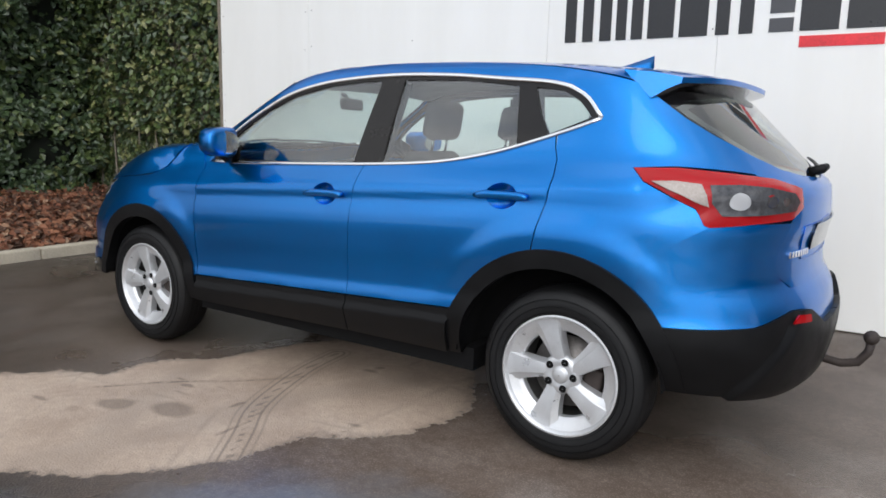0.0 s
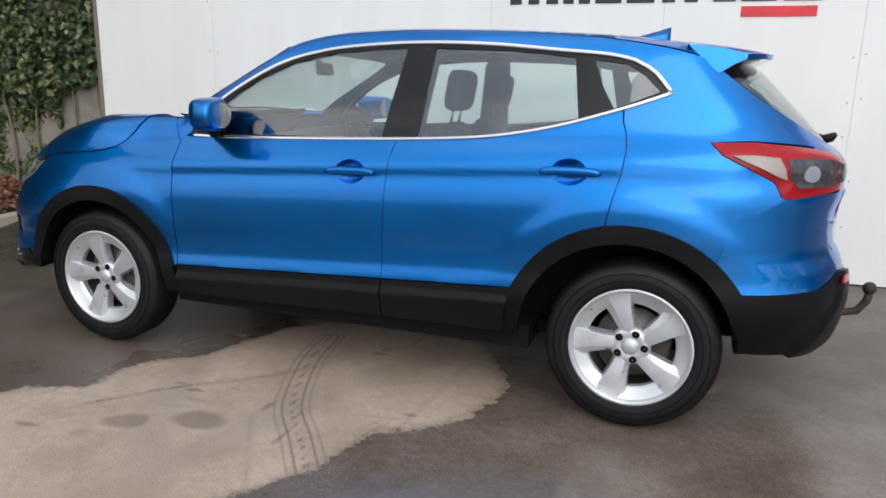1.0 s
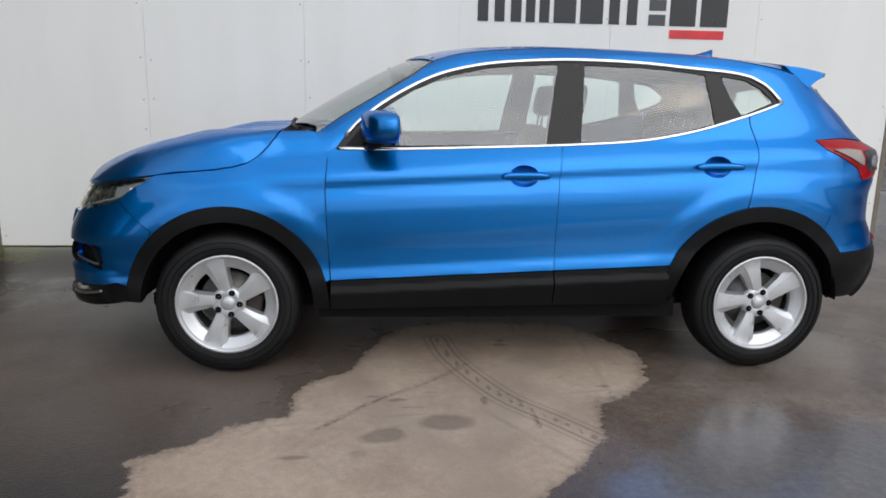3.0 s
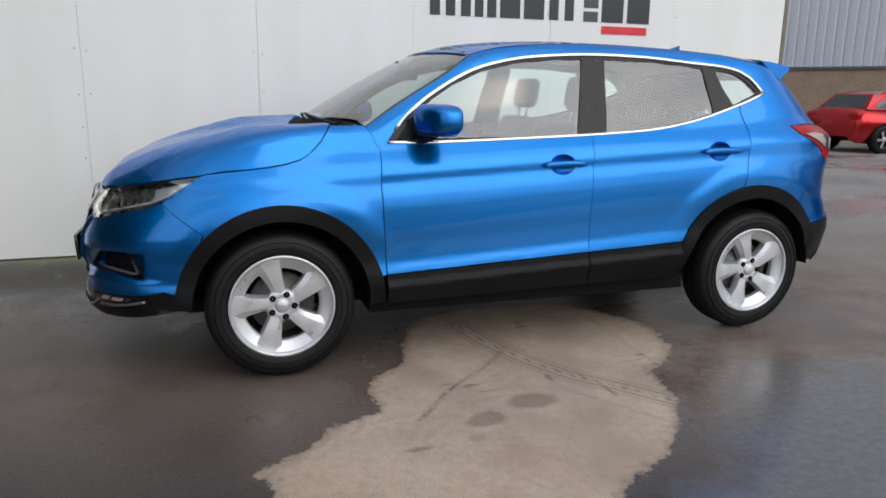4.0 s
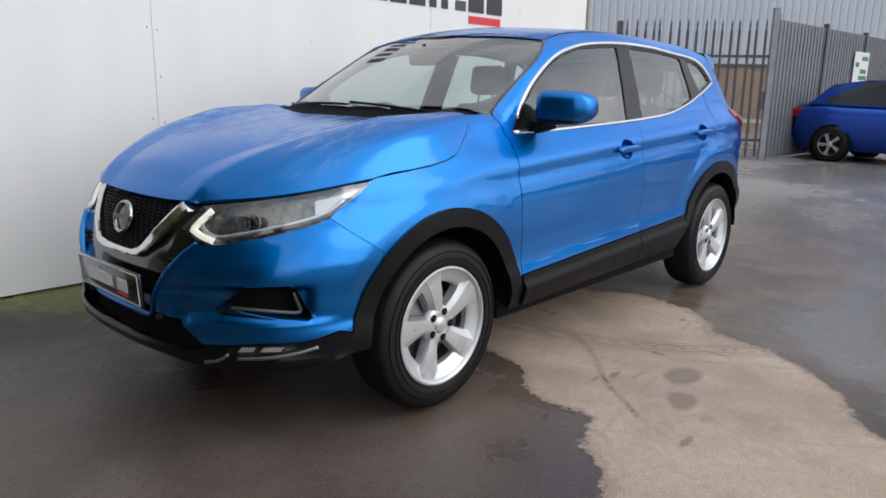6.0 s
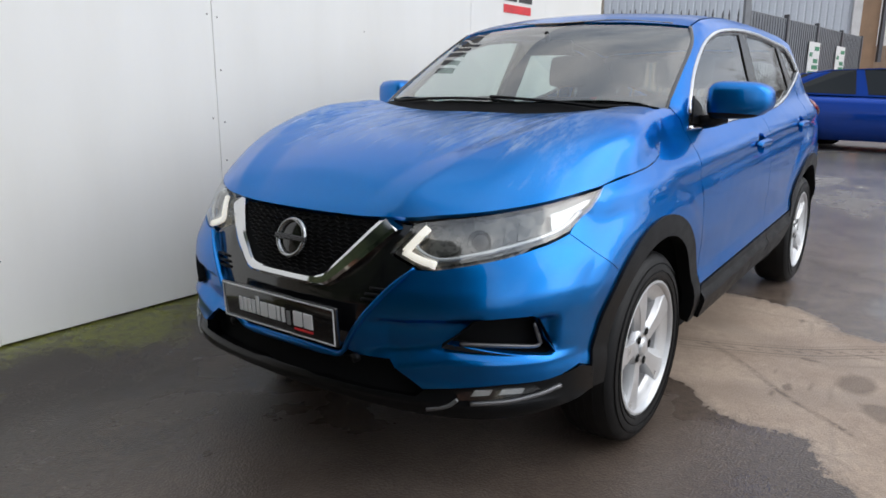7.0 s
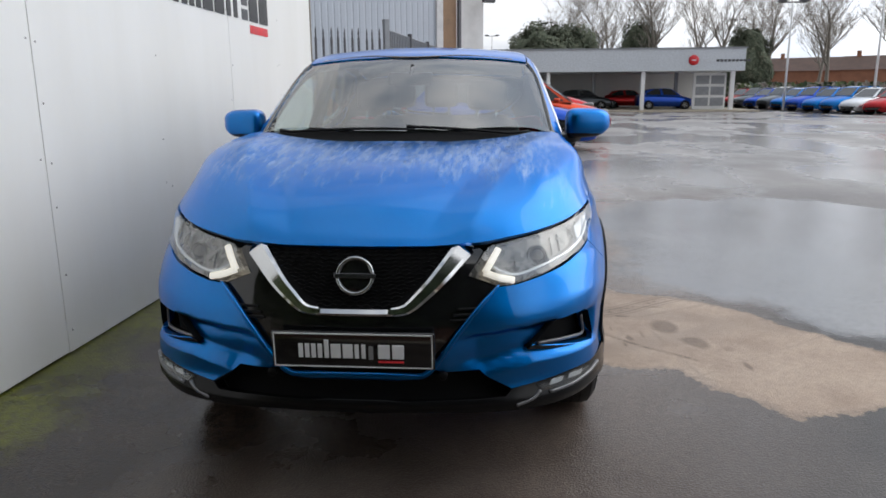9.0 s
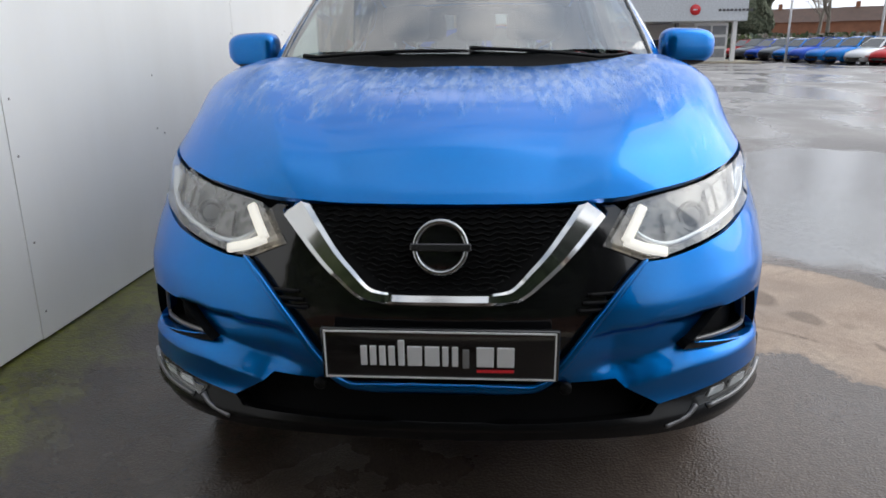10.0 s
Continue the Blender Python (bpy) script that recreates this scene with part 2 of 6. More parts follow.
def curve(*pts):
    """A smooth curve through (x, y) points, held level past its ends."""
    xs, ys = np.array(pts, float).T
    d = np.diff(ys) / np.diff(xs)
    m = np.concatenate(([d[0]], np.where(d[:-1] * d[1:] > 0, 2 * d[:-1] * d[1:] / np.where(d[:-1] + d[1:] == 0, 1, d[:-1] + d[1:]), 0), [d[-1]]))

    def at(v):
        v = np.clip(np.asarray(v, float), xs[0], xs[-1])
        i = np.clip(np.searchsorted(xs, v) - 1, 0, len(xs) - 2)
        h = xs[i + 1] - xs[i]
        t = (v - xs[i]) / h
        return ((1 + 2 * t) * (1 - t) ** 2 * ys[i] + t * (1 - t) ** 2 * h * m[i] + t * t * (3 - 2 * t) * ys[i + 1] + t * t * (t - 1) * h * m[i + 1])
    return at


# The car's body as a solid: half-width by length and height, and height by length and width.
flank = curve((-.75, .79), (-.6, .862), (-.5, .886), (-.455, .884), (-.41, .8735), (-.34, .8735), (-.25, .879), (-.16, .880), (-.08, .872), (-.022, .857), (.004, .861), (.03, .854), (.08, .825), (.14, .786), (.25, .752), (.35, .716), (.45, .680), (.55, .640), (.60, .60), (.75, .45))
nose_x = curve((.15, -2.10), (.25, -2.19), (.33, -2.235), (.42, -2.215), (.55, -2.245), (.64, -2.235), (.70, -2.215), (.79, -2.183), (.875, -2.135), (.93, -2.08), (1.0, -2.0), (1.1, -1.8), (1.2, -1.6))
tail_x = curve((.15, 1.95), (.28, 2.05), (.38, 2.14), (.55, 2.165), (.66, 2.15), (.77, 2.10), (.88, 2.095), (.96, 2.115), (1.09, 2.105), (1.15, 2.04), (1.29, 1.90), (1.43, 1.76), (1.52, 1.66), (1.62, 1.55))
hood_z = curve((-2.30, .70), (-2.20, .865), (-2.143, .922), (-2.07, .982), (-1.952, 1.050), (-1.777, 1.116), (-1.575, 1.162), (-1.347, 1.188), (-1.2, 1.195), (-.9, 1.20))
roof_z = curve((-1.5, .88), (-1.35, .98), (-1.072, 1.16), (-.893, 1.27), (-.716, 1.372), (-.542, 1.464), (-.369, 1.537), (-.212, 1.576), (-.027, 1.596), (.257, 1.606), (.54, 1.603), (.824, 1.594), (1.108, 1.579), (1.393, 1.552), (1.536, 1.535), (1.723, 1.5), (1.9, 1.45))


def half_width(x, z):
    w = flank(z - (.935 + .053 * (np.clip(x, -1.6, 1.6) + .83)))
    u = np.clip((-1.1 - x) / (-1.1 - nose_x(z)), 0, 2)
    v = np.clip((x - 1.15) / (tail_x(z) - 1.15), 0, 2)
    taper = np.where(u < 1, np.maximum(1 - u ** (4.0 + 1.1 * np.clip((.80 - z) / .12, 0, 1)), 0) ** (1 / 2.4), 1 - u) * np.where(v < 1, np.maximum(1 - v ** 4.6, 0) ** (1 / 2.4), 1 - v)
    swell = 0
    for cx, out in ((-1.315, .60), (1.285, .625)):
        r = np.hypot(x - cx, z - .345)
        swell = swell + .013 * np.clip((out - r) / .055, 0, 1) * np.clip((z - .56) / .24, 0, 1)
    full = .030 * np.clip((z - .98) / .10, 0, 1) * np.clip((-1.05 - x) / .35, 0, 1) * np.clip((x + 2.05) / .25, 0, 1)
    return (w + swell + full) * taper


def top_z(x, s):
    back = np.clip((x + 2.05) / .45, 0, 1)
    hood = hood_z(x - .5 * np.minimum(s, .75) ** 2) - .020 * back - (.028 + .010 * back) * np.clip(1 - (s / .60) ** 3, 0, 1) - .9 * np.clip(s - .66, 0, 1) ** 2
    roof = roof_z(x - .33 * (s * s - .16) * np.clip(-x * 1.6 + .2, 0, 1)) + .016 - .10 * s * s
    return np.maximum(np.where(x < -.75, hood, 1.0), roof)


def solid(p):
    """Below zero inside the body."""
    s = np.abs(p[..., 1])
    a, b = s - half_width(p[..., 0], p[..., 2]), p[..., 2] - top_z(p[..., 0], s)
    k = .045
    h = np.maximum(k - np.abs(a - b), 0) / k
    return np.maximum(a, b) + h * h * k * .25


def shoot(start, way, reach, steps=90):
    """Where rays from outside first meet the body."""
    lo = np.zeros(len(start))
    found = np.zeros(len(start), bool)
    hi = np.full(len(start), float(reach))
    for i in range(1, steps + 1):
        t = reach * i / steps
        inside = solid(start + way * t) < 0
        fresh = inside & ~found
        hi[fresh] = t
        lo[~inside & ~found] = t
        found |= inside
    for _ in range(22):
        mid = (lo + hi) / 2
        inside = solid(start + way * mid[:, None]) < 0
        hi, lo = np.where(inside, mid, hi), np.where(inside, lo, mid)
    return start + way * hi[:, None]


def normals(p):
    e = .004
    n = np.stack([solid(p + np.eye(3)[i] * e) - solid(p - np.eye(3)[i] * e) for i in range(3)], -1)
    return n / np.maximum(np.linalg.norm(n, axis=1, keepdims=True), 1e-9)


def on_side(q, sgn):
    o = np.stack([q[:, 0], np.full(len(q), 1.2 * sgn), q[:, 1]], -1)
    return shoot(o, np.tile([0., -sgn, 0.], (len(q), 1)), 1.2)


def on_arc(q, sgn, zc=.72, r=.85):
    f = q[:, 1] / r
    w = np.stack([0 * f, sgn * np.sin(f), np.cos(f)], -1)
    o = np.stack([q[:, 0], 0 * f, 0 * f + zc], -1)
    return shoot(o + w * 1.4, -w, 1.39)


def on_cabin(q, sgn):
    return on_arc(q, sgn, 1.05, .7)


def on_nose(q, sgn):
    f = q[:, 0] / .9
    w = np.stack([-np.cos(f), sgn * np.sin(f), 0 * f], -1)
    return shoot(np.stack([-1.25 + 0 * f, 0 * f, q[:, 1]], -1) + w * 1.3, -w, 1.29)


def on_tail(q, sgn):
    f = q[:, 0] / .9
    w = np.stack([np.cos(f), sgn * np.sin(f), 0 * f], -1)
    return shoot(np.stack([1.1 + 0 * f, 0 * f, q[:, 1]], -1) + w * 1.4, -w, 1.39)


def on_lid(q, sgn):
    y = q[:, 1]
    x = q[:, 0] + .42 * np.minimum(np.abs(y), .8) ** 2
    return shoot(np.stack([x, y, 0 * y + 1.5], -1), np.tile([0., 0., -1.], (len(q), 1)), .9)


to_flat = {
    "side": lambda p: (p[0], p[2]),
    "arc": lambda p: (p[0], .85 * math.atan2(p[1], p[2] - .72)),
    "cabin": lambda p: (p[0], .7 * math.atan2(p[1], p[2] - 1.05)),
    "lid": lambda p: (p[0] - .42 * min(abs(p[1]), .8) ** 2, p[1]),
    "nose": lambda p: (.9 * math.atan2(p[1], -1.25 - p[0]), p[2]),
    "tail": lambda p: (.9 * math.atan2(p[1], p[0] - 1.1), p[2]),
}
to_body = {"side": on_side, "arc": on_arc, "cabin": on_cabin, "nose": on_nose, "tail": on_tail, "lid": on_lid}


def on(kind, *pts):
    """Points on the body, from flat points of that mapping."""
    return [tuple(p) for p in to_body[kind](np.array(pts, float), 1)]


def ring(cx, cz, r, a0, a1, n=22):
    """Points on the flank along a wheel arch."""
    return on("side", *[(cx + r * math.cos(radians(a)), cz + r * math.sin(radians(a))) for a in np.linspace(a0, a1, n)])


def even(loop, step):
    """A closed loop with points at even steps; corners stay."""
    out = []
    for a, b in zip(loop, loop[1:] + loop[:1]):
        a, b = np.array(a), np.array(b)
        n = max(1, round(float(np.linalg.norm(b - a)) / step))
        out += [tuple(a + (b - a) * i / n) for i in range(n)]
    return out


def within(q, loop):
    x, y = q[:, 0], q[:, 1]
    r = np.zeros(len(q), bool)
    for (x0, y0), (x1, y1) in zip(loop, loop[1:] + loop[:1]):
        if y0 != y1:
            r ^= ((y0 > y) != (y1 > y)) & (x < (x1 - x0) * (y - y0) / (y1 - y0) + x0)
    return r


def gap_to(q, loop):
    d = np.full(len(q), 9.0)
    for a, b in zip(loop, loop[1:] + loop[:1]):
        a, b = np.array(a), np.array(b)
        w = b - a
        t = np.clip(((q - a) @ w) / max(w @ w, 1e-12), 0, 1)
        d = np.minimum(d, np.linalg.norm(q - a - t[:, None] * w, axis=1))
    return d


def shrunk(loop, by):
    """The loop moved inwards."""
    p = np.array(loop)
    area = np.sum(p[:, 0] * np.roll(p[:, 1], -1) - np.roll(p[:, 0], -1) * p[:, 1])
    s = 1 if area > 0 else -1
    out = []
    for i in range(len(p)):
        a, b, c = p[i - 1], p[i], p[(i + 1) % len(p)]
        u, v = (b - a) / max(np.linalg.norm(b - a), 1e-9), (c - b) / max(np.linalg.norm(c - b), 1e-9)
        n = np.array([-(u + v)[1], (u + v)[0]]) * s
        n /= max(np.linalg.norm(n), 1e-9)
        k = max(0.5, abs(float(n @ np.array([-u[1], u[0]]))))
        out.append(tuple(b + n * by / k))
    return out


from mathutils.geometry import delaunay_2d_cdt


def skin(kind, loop, sgn=1, off=0.0, deep=0.02, step=.035, gap=.0013, holes=(), full=False, dome=0.0, relief=None):
    """A bmesh of a piece of the body's skin inside a loop of body points, with its edge turned in."""
    flat = [to_flat[kind](p) for p in loop]
    if full:
        flat = flat + [((x, -y) if kind in ("arc", "cabin", "lid") else (-x, y)) for x, y in flat[::-1] if abs(y if kind in ("arc", "cabin", "lid") else x) > 1e-4]
    if gap:
        flat = shrunk(flat, gap)
    outer = even(flat, step)
    rims = [outer]
    for h in holes:
        hf = [to_flat[kind](p) for p in h]
        rims.append(even(hf, step))
        if full:
            rims.append(even([((x, -y) if kind in ("arc", "cabin", "lid") else (-x, y)) for x, y in hf], step))
    q = np.array(outer)
    (x0, y0), (x1, y1) = q.min(0), q.max(0)
    gx, gy = np.meshgrid(np.arange(x0, x1, step), np.arange(y0, y1, step * .9))
    gx = gx + (np.arange(gx.shape[0]) % 2)[:, None] * step / 2
    grid = np.stack([gx.ravel(), gy.ravel()], -1)
    keep = within(grid, outer) & (gap_to(grid, outer) > step * .45)
    for h in rims[1:]:
        keep &= ~within(grid, h) & (gap_to(grid, h) > step * .45)
    grid = grid[keep]
    verts, edges = [], []
    for r in rims:
        k = len(verts)
        verts += r
        edges += [(k + i, k + (i + 1) % len(r)) for i in range(len(r))]
    verts = [Vector(v) for v in verts] + [Vector(v) for v in grid]
    vo, eo, fo, *_ = delaunay_2d_cdt(verts, edges, [], 0, 1e-6)
    v2 = np.array([tuple(v) for v in vo])
    cen = np.array([v2[list(f)].mean(0) for f in fo])
    ok = within(cen, outer)
    for h in rims[1:]:
        ok &= ~within(cen, h)
    p = to_body[kind](v2, 1)
    nrm = normals(p)
    lift = np.full(len(p), off)
    if dome:
        lift = lift + dome * np.minimum(1, np.minimum.reduce([gap_to(v2, r) for r in rims]) / .03)
    if relief:
        lift = lift + relief(p)
    p = p + nrm * lift[:, None]
    flip = np.array([1, sgn, 1])
    bm = bmesh.new()
    bv = [bm.verts.new(a * flip) for a in p]
    spread = lambda f: (v2[f[1], 0] - v2[f[0], 0]) * (v2[f[2], 1] - v2[f[0], 1]) - (v2[f[1], 1] - v2[f[0], 1]) * (v2[f[2], 0] - v2[f[0], 0])
    tris = [f for f, good in zip(fo, ok) if good and len(set(f)) == 3 and abs(spread(f)) > step * step * 2e-4]
    for f in tris:
        turn = np.dot(np.cross(p[f[1]] - p[f[0]], p[f[2]] - p[f[0]]), nrm[list(f)].sum(0)) * sgn > 0
        bm.faces.new([bv[i] for i in (f if turn else f[::-1])])
    if deep:
        low = {}
        for e in [e for e in bm.edges if len(e.link_faces) == 1]:
            lp = e.link_faces[0].loops
            a, b = next((l.vert, l.link_loop_next.vert) for l in lp if l.edge == e)
            for v in (a, b):
                if v not in low:
                    low[v] = None
        bm.verts.index_update()
        for v in list(low):
            low[v] = bm.verts.new(v.co - Vector(nrm[v.index] * flip) * deep)
        for e in [e for e in bm.edges if len(e.link_faces) == 1 and e.verts[0] in low and e.verts[1] in low]:
            lp = e.link_faces[0].loops
            a, b = next((l.vert, l.link_loop_next.vert) for l in lp if l.edge == e)
            e.smooth = False
            bm.faces.new((b, a, low[a], low[b]))
    for v in [v for v in bm.verts if not v.link_faces]:
        bm.verts.remove(v)
    return bm


def strip_on(points, width, high, sgn=1, off=0.004):
    """A raised band along body points (3D), lying on the body, rounded across."""
    p = np.array(points, float)
    n = normals(p)
    t = np.gradient(p, axis=0)
    t /= np.linalg.norm(t, axis=1, keepdims=True)
    side = np.cross(n, t)
    bm = bmesh.new()
    rows = []
    for i in range(len(p)):
        w = width[i] if isinstance(width, (list, tuple, np.ndarray)) else width
        o = off[i] if isinstance(off, (list, tuple, np.ndarray)) else off
        rows.append([bm.verts.new(Vector((p[i] + side[i] * w * a + n[i] * (o + high * b)) * [1, sgn, 1])) for a, b in ((-.5, -1), (-.5, .55), (-.3, 1), (.3, 1), (.5, .55), (.5, -1))])
    for r, s in zip(rows, rows[1:]):
        for i in range(5):
            f = (r[i], r[i + 1], s[i + 1], s[i]) if sgn < 0 else (r[i], s[i], s[i + 1], r[i + 1])
            bm.faces.new(f)
    bm.faces.new(rows[0] if sgn > 0 else rows[0][::-1])
    bm.faces.new(rows[-1][::-1] if sgn > 0 else rows[-1])
    bmesh.ops.recalc_face_normals(bm, faces=bm.faces)
    return bm


def smooth_line(pts, n=40):
    """A smooth line through points, evenly cut."""
    p = np.array(pts, float)
    q = np.vstack([2 * p[0] - p[1], p, 2 * p[-1] - p[-2]])
    out = []
    for i in range(len(p) - 1):
        a, b, c, d = q[i:i + 4]
        for t in np.linspace(0, 1, 12, endpoint=False):
            out.append(.5 * (2 * b + (c - a) * t + (2 * a - 5 * b + 4 * c - d) * t * t + (3 * b - a - 3 * c + d) * t ** 3))
    out.append(p[-1])
    out = np.array(out)
    s = np.concatenate(([0], np.cumsum(np.linalg.norm(np.diff(out, axis=0), axis=1))))
    u = np.linspace(0, s[-1], n)
    return [tuple(float(np.interp(v, s, out[:, k])) for k in range(out.shape[1])) for v in u]

# ---- the blue car ----
lamp_mid = principled("satin_bezel", (.21, .21, .215), .3, .7)
FRONT_ARCH, REAR_ARCH = (-1.315, .345), (1.285, .345)
FR_IN, FR_OUT, RR_IN, RR_OUT = .405, .478, .425, .498
car = thing("car", "bright metallic blue crossover car with black cladding, parked beside white boarding", "car")

dlo = smooth_line([(-.799, 1.059), (-.705, .953), (-.551, .84), (-.342, .736), (-.13, .685), (.082, .664), (.356, .656), (.664, .666), (.926, .687), (1.135, .704), (1.24, .724)], 36) + smooth_line([(1.24, .724), (1.32, .764), (1.392, .838)], 8)[1:]
dlo_low = smooth_line([(1.392, .838), (1.285, .876), (1.142, .919), (.974, .964), (.793, .999), (.611, 1.021), (.286, 1.039), (-.119, 1.053), (-.541, 1.065), (-.799, 1.065)], 36)
DLO, DLO_LOW = on("cabin", *dlo), on("cabin", *dlo_low)
hood_lead = on("nose", (0, .866), (.08, .866), (.16, .866), (.25, .866), (.33, .867), (.39, .867), *smooth_line([(.425, .869), (.474, .875), (.593, .890), (.748, .914), (.90, .940), (1.003, .953)], 22))
hood_shut = on("arc", (-1.47, 1.081), (-1.36, 1.073), (-1.28, 1.06), (-1.215, 1.04), (-1.16, 1.0), (-1.115, .955), (-1.085, .91), (-1.062, .86))
hood_rear = on("arc", (-1.074, .78), (-1.117, .66), (-1.153, .45), (-1.172, .22), (-1.177, 0))
pillar_in = [(-.90, .716, 1.155), (-.80, .702, 1.225), (-.719, .692, 1.276), (-.60, .677, 1.345), (-.487, .661, 1.412), (-.41, .64, 1.46), (-.345, .605, 1.51)]
tail_line = on("tail", (.957, 1.511), (.905, 1.465), (.851, 1.421), (.754, 1.344), (.66, 1.285), (.56, 1.235), (.46, 1.198), (.405, 1.165))
lamp_out = on("tail", (.957, 1.163), (.93, 1.118), (.849, 1.067), (.785, 1.03), (.766, .975))
lamp_top = on("tail", (.385, 1.10), (.50, 1.135), (.651, 1.152), (.819, 1.168))
lamp_low = on("tail", (.75, .968), (.604, .982), (.455, .99), (.38, 1.03))

wing_low = on("side", *smooth_line([(-1.655, .700), (-1.70, .733), (-1.762, .780), (-1.823, .832)], 12))
wing_lamp = on("side", *smooth_line([(-1.823, .834), (-1.78, .866), (-1.72, .906), (-1.64, .955)], 12))
quarter_joint = on("side", *smooth_line([(1.825, .968), (1.72, .898), (1.64, .818)], 14))

for sgn in (-1, 1):
    # wing
    wing = on("side", (-.8455, 1.09), (-.8435, 1.03), (-.8525, .905), (-.8435, .70), (-.8315, .470)) + ring(*FRONT_ARCH, FR_OUT - .01, 14, 138, 26) + \
        wing_low + wing_lamp[1:] + hood_shut + on("arc", (-1.03, .866), (-.97, .868), (-.905, .874), (-.88, .92), (-.856, .985))
    part("front_wing", skin("arc", wing, sgn), paint, car)
    # doors
    clad = lambda x: .470 + (x + .83) * .0455
    fdoor_loop = on("side", (-.842, 1.085), (-.842, 1.03), (-.85, .905), (-.841, .70), (-.829, clad(-.83)), (-.5, clad(-.5)), (-.1, clad(-.1)), (.251, clad(.25)), (.252, .695), (.261, .956), (.278, 1.09)) + \
        on("cabin", (.286, 1.043), (.1, 1.05), (-.119, 1.057), (-.35, 1.064), (-.541, 1.069), (-.79, 1.069))
    cup_at = lambda xa, xb, z: on("side", *[((xa + xb) / 2 - .005 + .072 * math.cos(a), z - .004 + .052 * math.sin(a)) for a in np.linspace(0, 2 * math.pi, 26, endpoint=False)])
    door = part("front_door", skin("side", fdoor_loop, sgn, step=.0235, deep=.012, holes=[cup_at(-.03, .222, .979)]), paint, car)
    rdoor_loop = on("side", (.251, clad(.25)), (.5, clad(.5)), (.842, clad(.84))) + ring(*REAR_ARCH, RR_OUT - .01, 152, 103, 10) + \
        on("side", (1.193, .835), (1.21, .928), (1.235, 1.029), (1.246, 1.117), (1.238, 1.18), (1.222, 1.225)) + \
        on("cabin", (1.216, .900), (1.142, .923), (.974, .968), (.793, 1.003), (.611, 1.025), (.286, 1.043)) + on("side", (.278, 1.09), (.261, .956), (.252, .695))
    rdoor = part("rear_door", skin("side", rdoor_loop, sgn, step=.026, deep=.012, holes=[cup_at(.913, 1.173, 1.033)]), paint, car)
    # body side: pillar, roof rail, quarter panel
    side_loop = pillar_in + on("cabin", (-.2, .615), (.05, .592), (.36, .582), (.66, .590), (.93, .612), (1.15, .64), (1.35, .675), (1.50, .70)) + tail_line[1:6] + \
        on("tail", (.56, 1.15), (.70, 1.165), (.82, 1.172)) + lamp_out[:-1] + quarter_joint + ring(*REAR_ARCH, RR_OUT - .01, 50, 101, 12) + \
        on("side", (1.195, .835), (1.212, .928), (1.237, 1.029), (1.248, 1.117), (1.240, 1.18), (1.224, 1.227)) + on("cabin", (1.222, .898)) + DLO_LOW[2:0:-1] + DLO[::-1] + on("arc", (-.852, .985), (-.876, .92))
    part("body_side", skin("cabin", side_loop, sgn, step=.033), paint, car)
    part("body_side_lining", skin("cabin", side_loop, sgn, off=-.03, deep=0, step=.07, gap=.004), trim_dark, car)
    # flanges behind the joints
    part("joint_flange", skin("side", on("side", (1.56, .70), (1.64, .70), (1.72, .80), (1.70, .90), (1.60, .86)), sgn, off=-.004, deep=0, step=.03), paint, car)
    part("joint_flange", skin("arc", on("arc", (-.95, .845), (-.80, .93), (-.80, 1.0), (-.90, 1.02), (-.96, .90)), sgn, off=-.004, deep=0, step=.03), paint, car)
    # lower door cladding and sill
    fc = on("side", (-.829, clad(-.83) - .003), (-.3, clad(-.3) - .003), (.249, clad(.25) - .003), (.249, .352), (-.829, .335))
    part("door_cladding", skin("side", fc, sgn, off=.006, deep=.03, step=.014, relief=lambda p: .020 * np.clip((clad(p[:, 0]) - .040 - p[:, 2]) / .010, 0, 1)), plastic, door, "matt black plastic")
    rc = on("side", (.253, clad(.25) - .003), (.6, clad(.6) - .003), (.835, clad(.84) - .003)) + ring(*REAR_ARCH, RR_OUT - .012, 155, 170, 6) + on("side", (.80, .35), (.253, .352))
    part("door_cladding", skin("side", rc, sgn, off=.006, deep=.03, step=.014, relief=lambda p: .020 * np.clip((clad(p[:, 0]) - .040 - p[:, 2]) / .010, 0, 1)), plastic, rdoor, "matt black plastic")
    part("sill", skin("side", on("side", (-.82, .345), (.77, .355), (.76, .29), (-.81, .27)), sgn, off=-.045, deep=.05), dark_void, car)
    # arch trims
    for (cx, cz), r0, r1, a0, a1 in ((FRONT_ARCH, FR_IN, FR_OUT, -2, 178), (REAR_ARCH, RR_IN, RR_OUT, 2, 180)):
        loop = ring(cx, cz, r1, a0, a1, 40) + ring(cx, cz, r0, a1, a0, 36)
        part("arch_trim", skin("side", loop, sgn, off=.010, deep=.05, step=.03, gap=0), plastic, car, "matt black plastic wheel arch trim")
        liner = bmesh.new()
        rows = []
        for y in (.60, .72, .86):
            rows.append([liner.verts.new((cx + (r0 + .012) * math.cos(radians(a)), sgn * y, cz + (r0 + .012) * math.sin(radians(a)))) for a in range(2, 179, 8)])
        rows.insert(0, [liner.verts.new((cx + .05 * math.cos(radians(a)), sgn * .58, cz + .05 * math.sin(radians(a)))) for a in range(2, 179, 8)])
        for p, q in zip(rows, rows[1:]):
            for i in range(len(p) - 1):
                liner.faces.new((p[i], p[i + 1], q[i + 1], q[i]))
        part("arch_liner", liner, dark_void, car)
    # side glazing: black frame, panes, bright surround
    frame_loop = DLO + DLO_LOW[1:-1]
